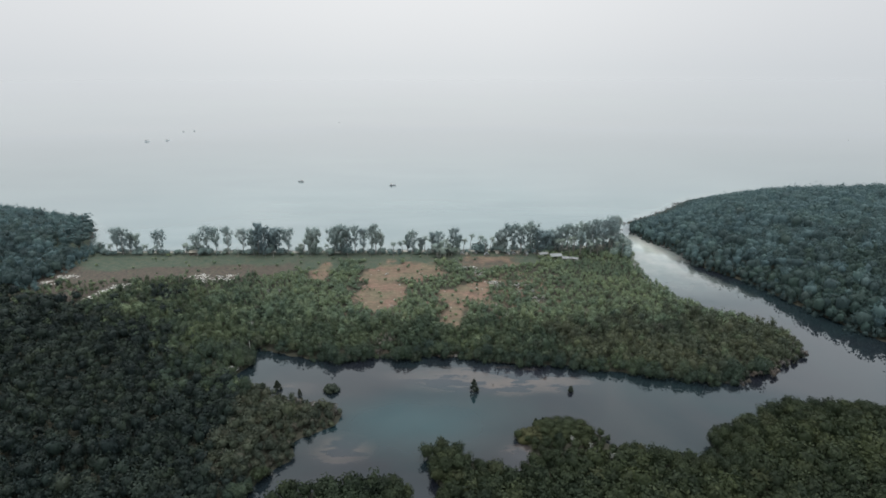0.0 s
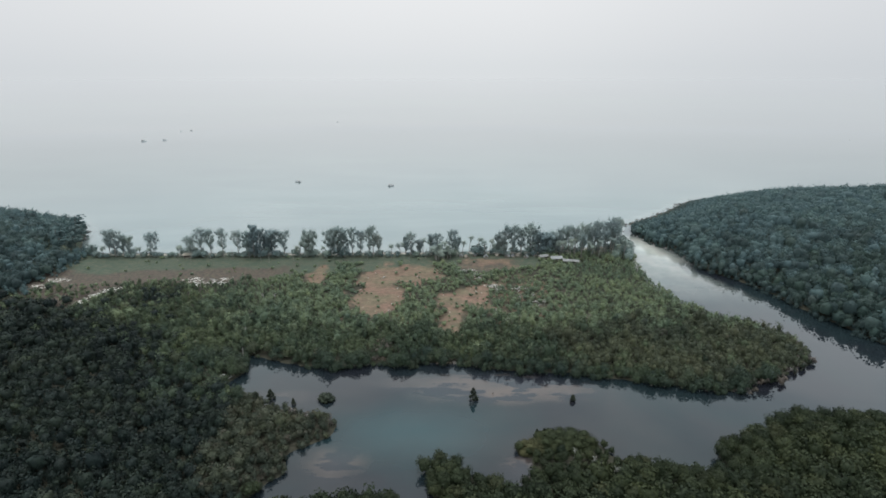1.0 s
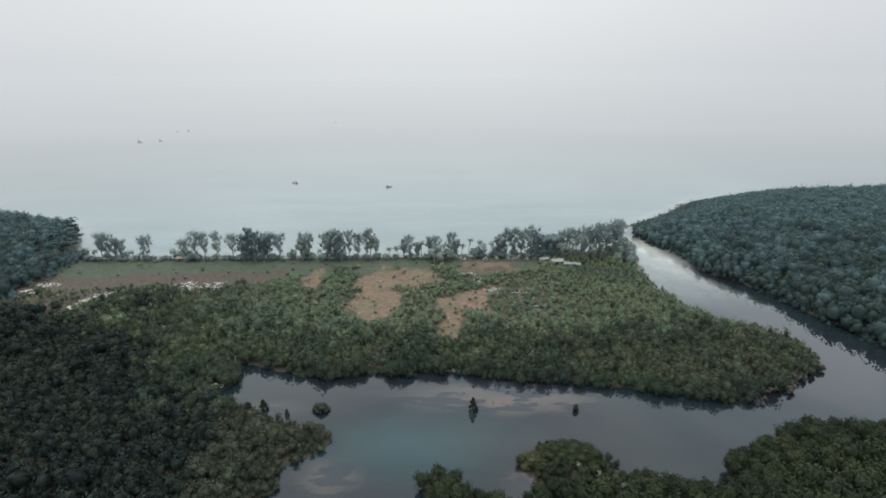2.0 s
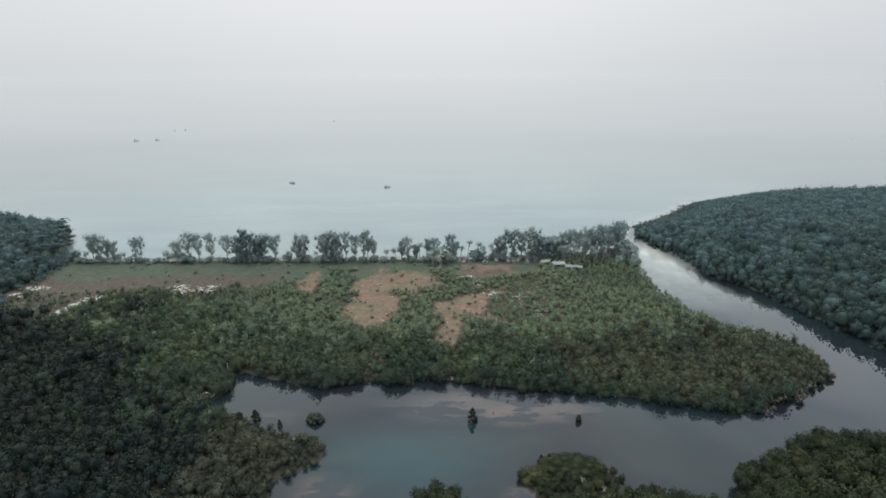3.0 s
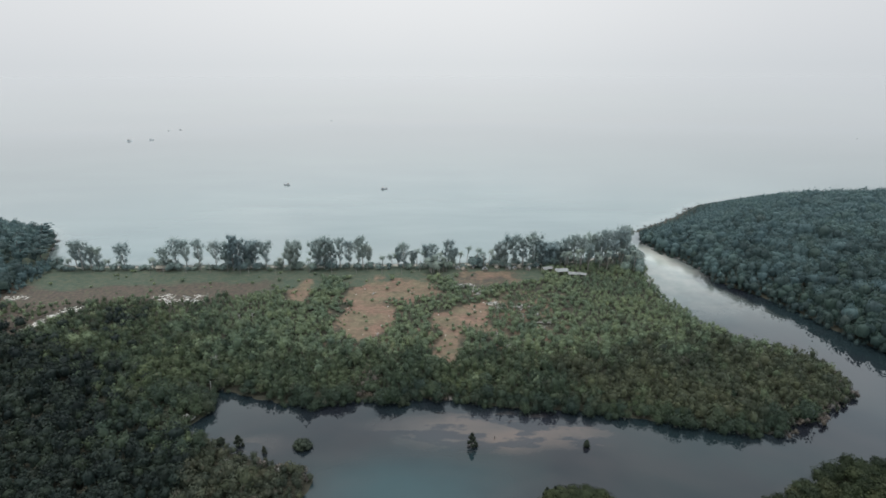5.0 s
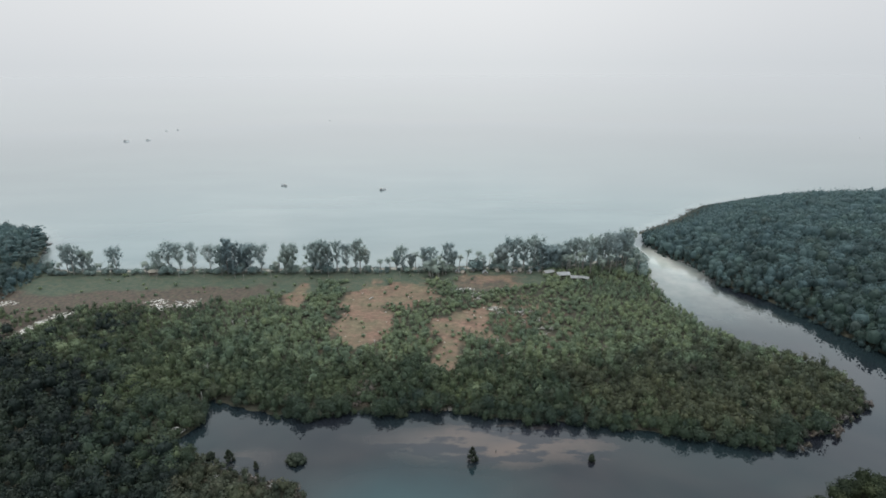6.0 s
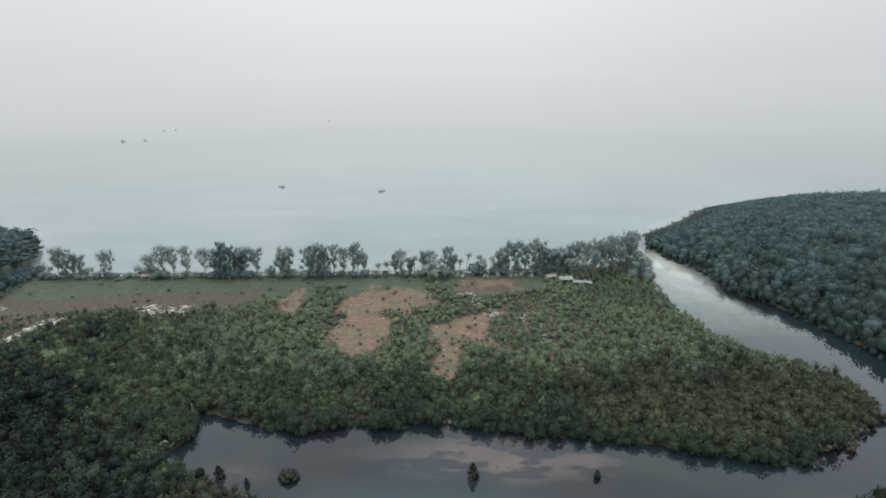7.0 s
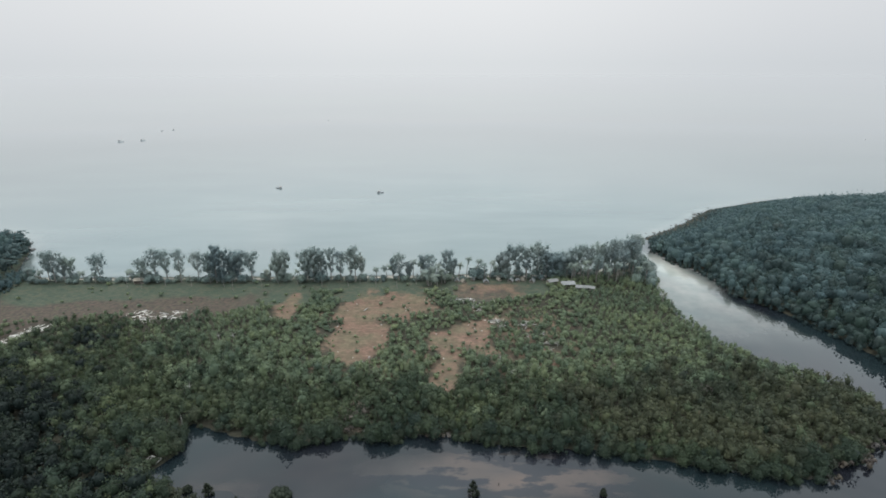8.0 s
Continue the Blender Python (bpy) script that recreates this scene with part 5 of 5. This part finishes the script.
for k in range(64):
    spots.append((-205 + 270 * ((k * 0.618) % 1), 0.35 + 0.3 * ((k * 0.377) % 1)))
for k in range(20):
    spots.append((64 + 46 * ((k * 0.618) % 1), 0.7 + 0.5 * ((k * 0.377) % 1)))
for k, (x, s) in enumerate(spots):
    y = float(along(COAST, x)) - rng.uniform(5, 10)
    if k >= 104:
        y = rng.uniform(288, 301)
    if land_by(np.array([x]), np.array([y]))[0] < 1.0:
        x -= 4
    b = BUSHES[k % 4]
    s *= 1.3 if k < 104 else 0.95
    if k < 4:
        b.location, b.scale = (x, y, ground_at(x, y) - 0.2), (s, s, s)
    else:
        copied(b, x, y, ground_at(x, y) - 0.2, rng.uniform(0, 6.28), s)

# broad trees over the channel mouth
for k, (x, y, s) in enumerate([(106, 283, 0.95), (108, 289, 1.0), (110.5, 295, 1.0), (104.5, 277, 0.8), (109, 301, 1.0), (102, 288, 0.9), (103, 296, 1.0), (98, 280, 0.8)]):
    t = thing("shore_tree", (x, y, ground_at(x, y) - 0.2), k * 1.3, s)
    part("trunk", forked_trunk(850 + k, 7.5, 0.26), M_BARK, t)
    part("crown", canopy_crown(860 + k, 8.4, 8.2, 340, 0.55, 0.34, 0.4, 0.8, -0.5), M_BEACH, t)
    tagged(t, "dark broad-crowned tree leaning over the channel", "tree", "trees at the channel mouth")

# wind-flagged trees on the tip of the western headland
for k, (x, y, h) in enumerate([(-224, 305, 11.5), (-221, 297, 9.0), (-222, 288, 10.5), (-229, 313, 12.5), (-235, 322, 12.5), (-243, 333, 12), (-226, 292, 13.0)]):
    rg = np.random.default_rng(880 + k)
    t = thing("headland_tree", (x, y, ground_at(x, y) - 0.3))
    wood_parts = [tube([(0, 0, -0.4), (0.6, 0.2, h * 0.5), (2.0, 0.6, h * 0.92)], [0.34, 0.26, 0.12], 6)]
    pads = [lobe((0.6, 0.2, h * 0.62), np.array((2.6, 2.4, 2.6)), 160, 0.6, rg, core=0.7, low=-0.6), lobe((0.2, 0.0, h * 0.35), np.array((2.4, 2.4, 2.4)), 150, 0.6, rg, core=0.7, low=-0.6)]
    for j in range(6):
        f = 0.55 + 0.45 * j / 6
        a = rg.uniform(-0.7, 0.5)
        r = rg.uniform(3.5, 7.0)
        base = np.array((2.0 * f * f, 0.6 * f, h * 0.92 * f))
        end = base + (r * math.cos(a), r * math.sin(a), r * rg.uniform(0.0, 0.3))
        wood_parts.append(tube([base, end], [0.07, 0.03], 4))
        pads.append(lobe(end, np.array((1.5, 1.0, 0.4)) * rg.uniform(0.6, 1.2), 30, 0.5, rg, low=-0.8))
        pads.append(lobe(base * 0.5 + end * 0.5, np.array((1.5, 1.3, 0.7)), 34, 0.5, rg, low=-0.8))
    part("trunk", joined(*wood_parts), M_BARK, t)
    part("crown", joined(*pads), M_HAZE_HILL, t)
    tagged(t, "leaning tree with flat layered boughs over the sea", "tree", "leaning trees on the headland")


def beach_hut(x, y, long, deep, tall, turn, roof_mat, label, steep=0.24):
    t = thing("beach_hut", (x, y, ground_at(x, y)), turn)
    bm = bmesh.new()

    def slab(x0, x1, y0, y1, z0, z1):
        m = Matrix.Translation(((x0 + x1) / 2, (y0 + y1) / 2, (z0 + z1) / 2)) @ Matrix.Diagonal((x1 - x0, y1 - y0, z1 - z0, 1))
        bmesh.ops.create_cube(bm, size=1.0, matrix=m)

    def done(name, mat):
        nonlocal bm
        me = bpy.data.meshes.new(name)
        bm.to_mesh(me)
        bm.free()
        bm = bmesh.new()
        me.materials.append(mat)
        return part(name, me, mat, t)

    for sx in (-1, 1):
        for sy in (-1, 1):
            slab(sx * long / 2 - 0.08, sx * long / 2 + 0.08, sy * deep / 2 - 0.08, sy * deep / 2 + 0.08, -0.3, tall)
            done("post", M_PLANK)
    slab(-long / 2, long / 2, deep / 2 - 0.05, deep / 2 + 0.03, 0, tall)
    done("back_wall", M_PLANK)
    slab(-long / 2, -long / 2 + 0.06, -deep / 2, deep / 2 - 0.05, 0, tall)
    done("side_wall", M_PLANK)
    slab(-long / 2, long / 2, -deep / 2, deep / 2, 0.25, 0.35)
    done("floor_deck", M_PLANK)
    for sy in (-1, 1):
        o = 0.4
        e, ridge = tall - 0.1, tall + deep * steep
        vs = [(-long / 2 - o, sy * (deep / 2 + o), e), (long / 2 + o, sy * (deep / 2 + o), e), (long / 2 + o, 0, ridge), (-long / 2 - o, 0, ridge)]
        lo = [bm.verts.new(v) for v in vs]
        hi = [bm.verts.new((a, c, z + 0.07)) for a, c, z in vs]
        bm.faces.new(hi)
        bm.faces.new(lo[::-1])
        for q in range(4):
            bm.faces.new((lo[q], lo[(q + 1) % 4], hi[(q + 1) % 4], hi[q]))
        bmesh.ops.recalc_face_normals(bm, faces=bm.faces)
        done("roof_slope", roof_mat)
    bm.free()
    return tagged(t, label, "hut", "huts behind the beach")


beach_hut(64.0, 277.5, 6.0, 3.8, 2.3, 0.10, M_ROOF, "open hut with a pale sheet roof among trees")
beach_hut(69.5, 273.5, 4.4, 3.0, 2.0, -0.22, M_SHEET, "low hut with a grey weathered roof")
beach_hut(74.2, 273.0, 3.2, 2.4, 1.9, -0.5, M_SHEET, "small shed with a grey sheet roof")
beach_hut(57.5, 281.5, 4.6, 3.0, 1.9, 0.3, M_SHEET, "hut with a dull grey sheet roof beside the grove")
beach_hut(-146.0, 286.0, 4.5, 3.4, 2.0, 0.2, M_THATCH, "brown thatched hut under the beach trees")
for k in range(11):
    x, y = 11 + 4.9 * k + 2.1 * math.sin(k * 5.3), 285.4 + 1.6 * math.sin(k * 3.7)
    beach_hut(x, y, 2.0 + 0.4 * math.sin(k * 1.9), 1.8 + 0.4 * math.sin(k * 2.7), 0.6, 1.57 + 0.45 * math.sin(k * 2.1), (M_ROOF, M_THATCH, M_SHEET)[k % 3],
              ("small steep-roofed beach shelter with a pale sheet roof", "small steep-roofed beach shelter with brown thatch", "small steep-roofed beach shelter with a grey roof")[k % 3], 0.62)


# ---- fishing boats ----
def fishing_boat(x, y, long, turn, hull_mat, label):
    t = thing("fishing_boat", (x, y, 0), turn, long / 6.0)
    sections = [(-3.0, 0.55, 0.85), (-2.0, 0.8, 0.7), (-0.5, 0.95, 0.62), (1.0, 0.85, 0.7), (2.2, 0.5, 0.95), (3.1, 0.06, 1.5)]
    vs, ts = [], []
    for px, w, h in sections:
        vs += [(px, -w, h), (px, -w * 0.7, 0.1), (px, 0, -0.3), (px, w * 0.7, 0.1), (px, w, h), (px, w * 0.85, h - 0.02), (px, 0, h - 0.35), (px, -w * 0.85, h - 0.02)]
    for k in range(len(sections) - 1):
        for j in range(8):
            a0, a1 = k * 8 + j, k * 8 + (j + 1) % 8
            ts += [[a0, a1, a1 + 8], [a0, a1 + 8, a0 + 8]]
    ts += [[0, 2, 1], [0, 4, 2], [4, 3, 2], [0, 6, 4]]
    part("hull", (np.array(vs, float), np.array(ts)), hull_mat, t)
    bm = bmesh.new()
    bmesh.ops.create_cube(bm, size=1.0, matrix=Matrix.Translation((-1.2, 0, 1.1)) @ Matrix.Diagonal((1.7, 1.1, 1.2, 1)))
    bmesh.ops.bevel(bm, geom=bm.edges[:], offset=0.06, segments=1, affect="EDGES")
    me = bpy.data.meshes.new("cabin")
    bm.to_mesh(me)
    bm.free()
    me.materials.append(M_CABIN)
    cabin = part("cabin", me, M_CABIN, t)
    bm = bmesh.new()
    bmesh.ops.create_cube(bm, size=1.0, matrix=Matrix.Translation((-1.15, 0, 1.76)) @ Matrix.Diagonal((2.2, 1.5, 0.08, 1)))
    me = bpy.data.meshes.new("cabin_roof")
    bm.to_mesh(me)
    bm.free()
    me.materials.append(M_PLANK)
    part("cabin_roof", me, M_PLANK, cabin)
    mast = part("mast", tube([(0.7, 0, 0.3), (0.9, 0, 2.6)], [0.07, 0.04], 6), M_BARK, t)
    part("boom", tube([(0.75, 0, 0.9), (2.9, 0, 2.3)], [0.05, 0.035], 5), M_BARK, mast)
    return tagged(t, label, "fishing boat", "boats at sea")


for k, (x, y, l, a) in enumerate([(-138, 496, 6.0, 3.0), (-47.5, 478, 6.2, 0.25), (-446, 790, 9.5, 0.1), (-421, 802, 8.0, 0.3), (-450, 915, 5.0, 0.5), (-437, 926, 6.0, 2.8), (-210, 1072, 4.5, 0.4), (612, 792, 4.0, 1.0)]):
    fishing_boat(x, y, l * 0.9 if k < 2 else l * 0.8, a, M_HULL if k < 2 else M_HAZE_HULL, "small dark fishing boat lying on a calm sea" if k < 2 else "small fishing boat far out on a calm sea, haze in its colour")
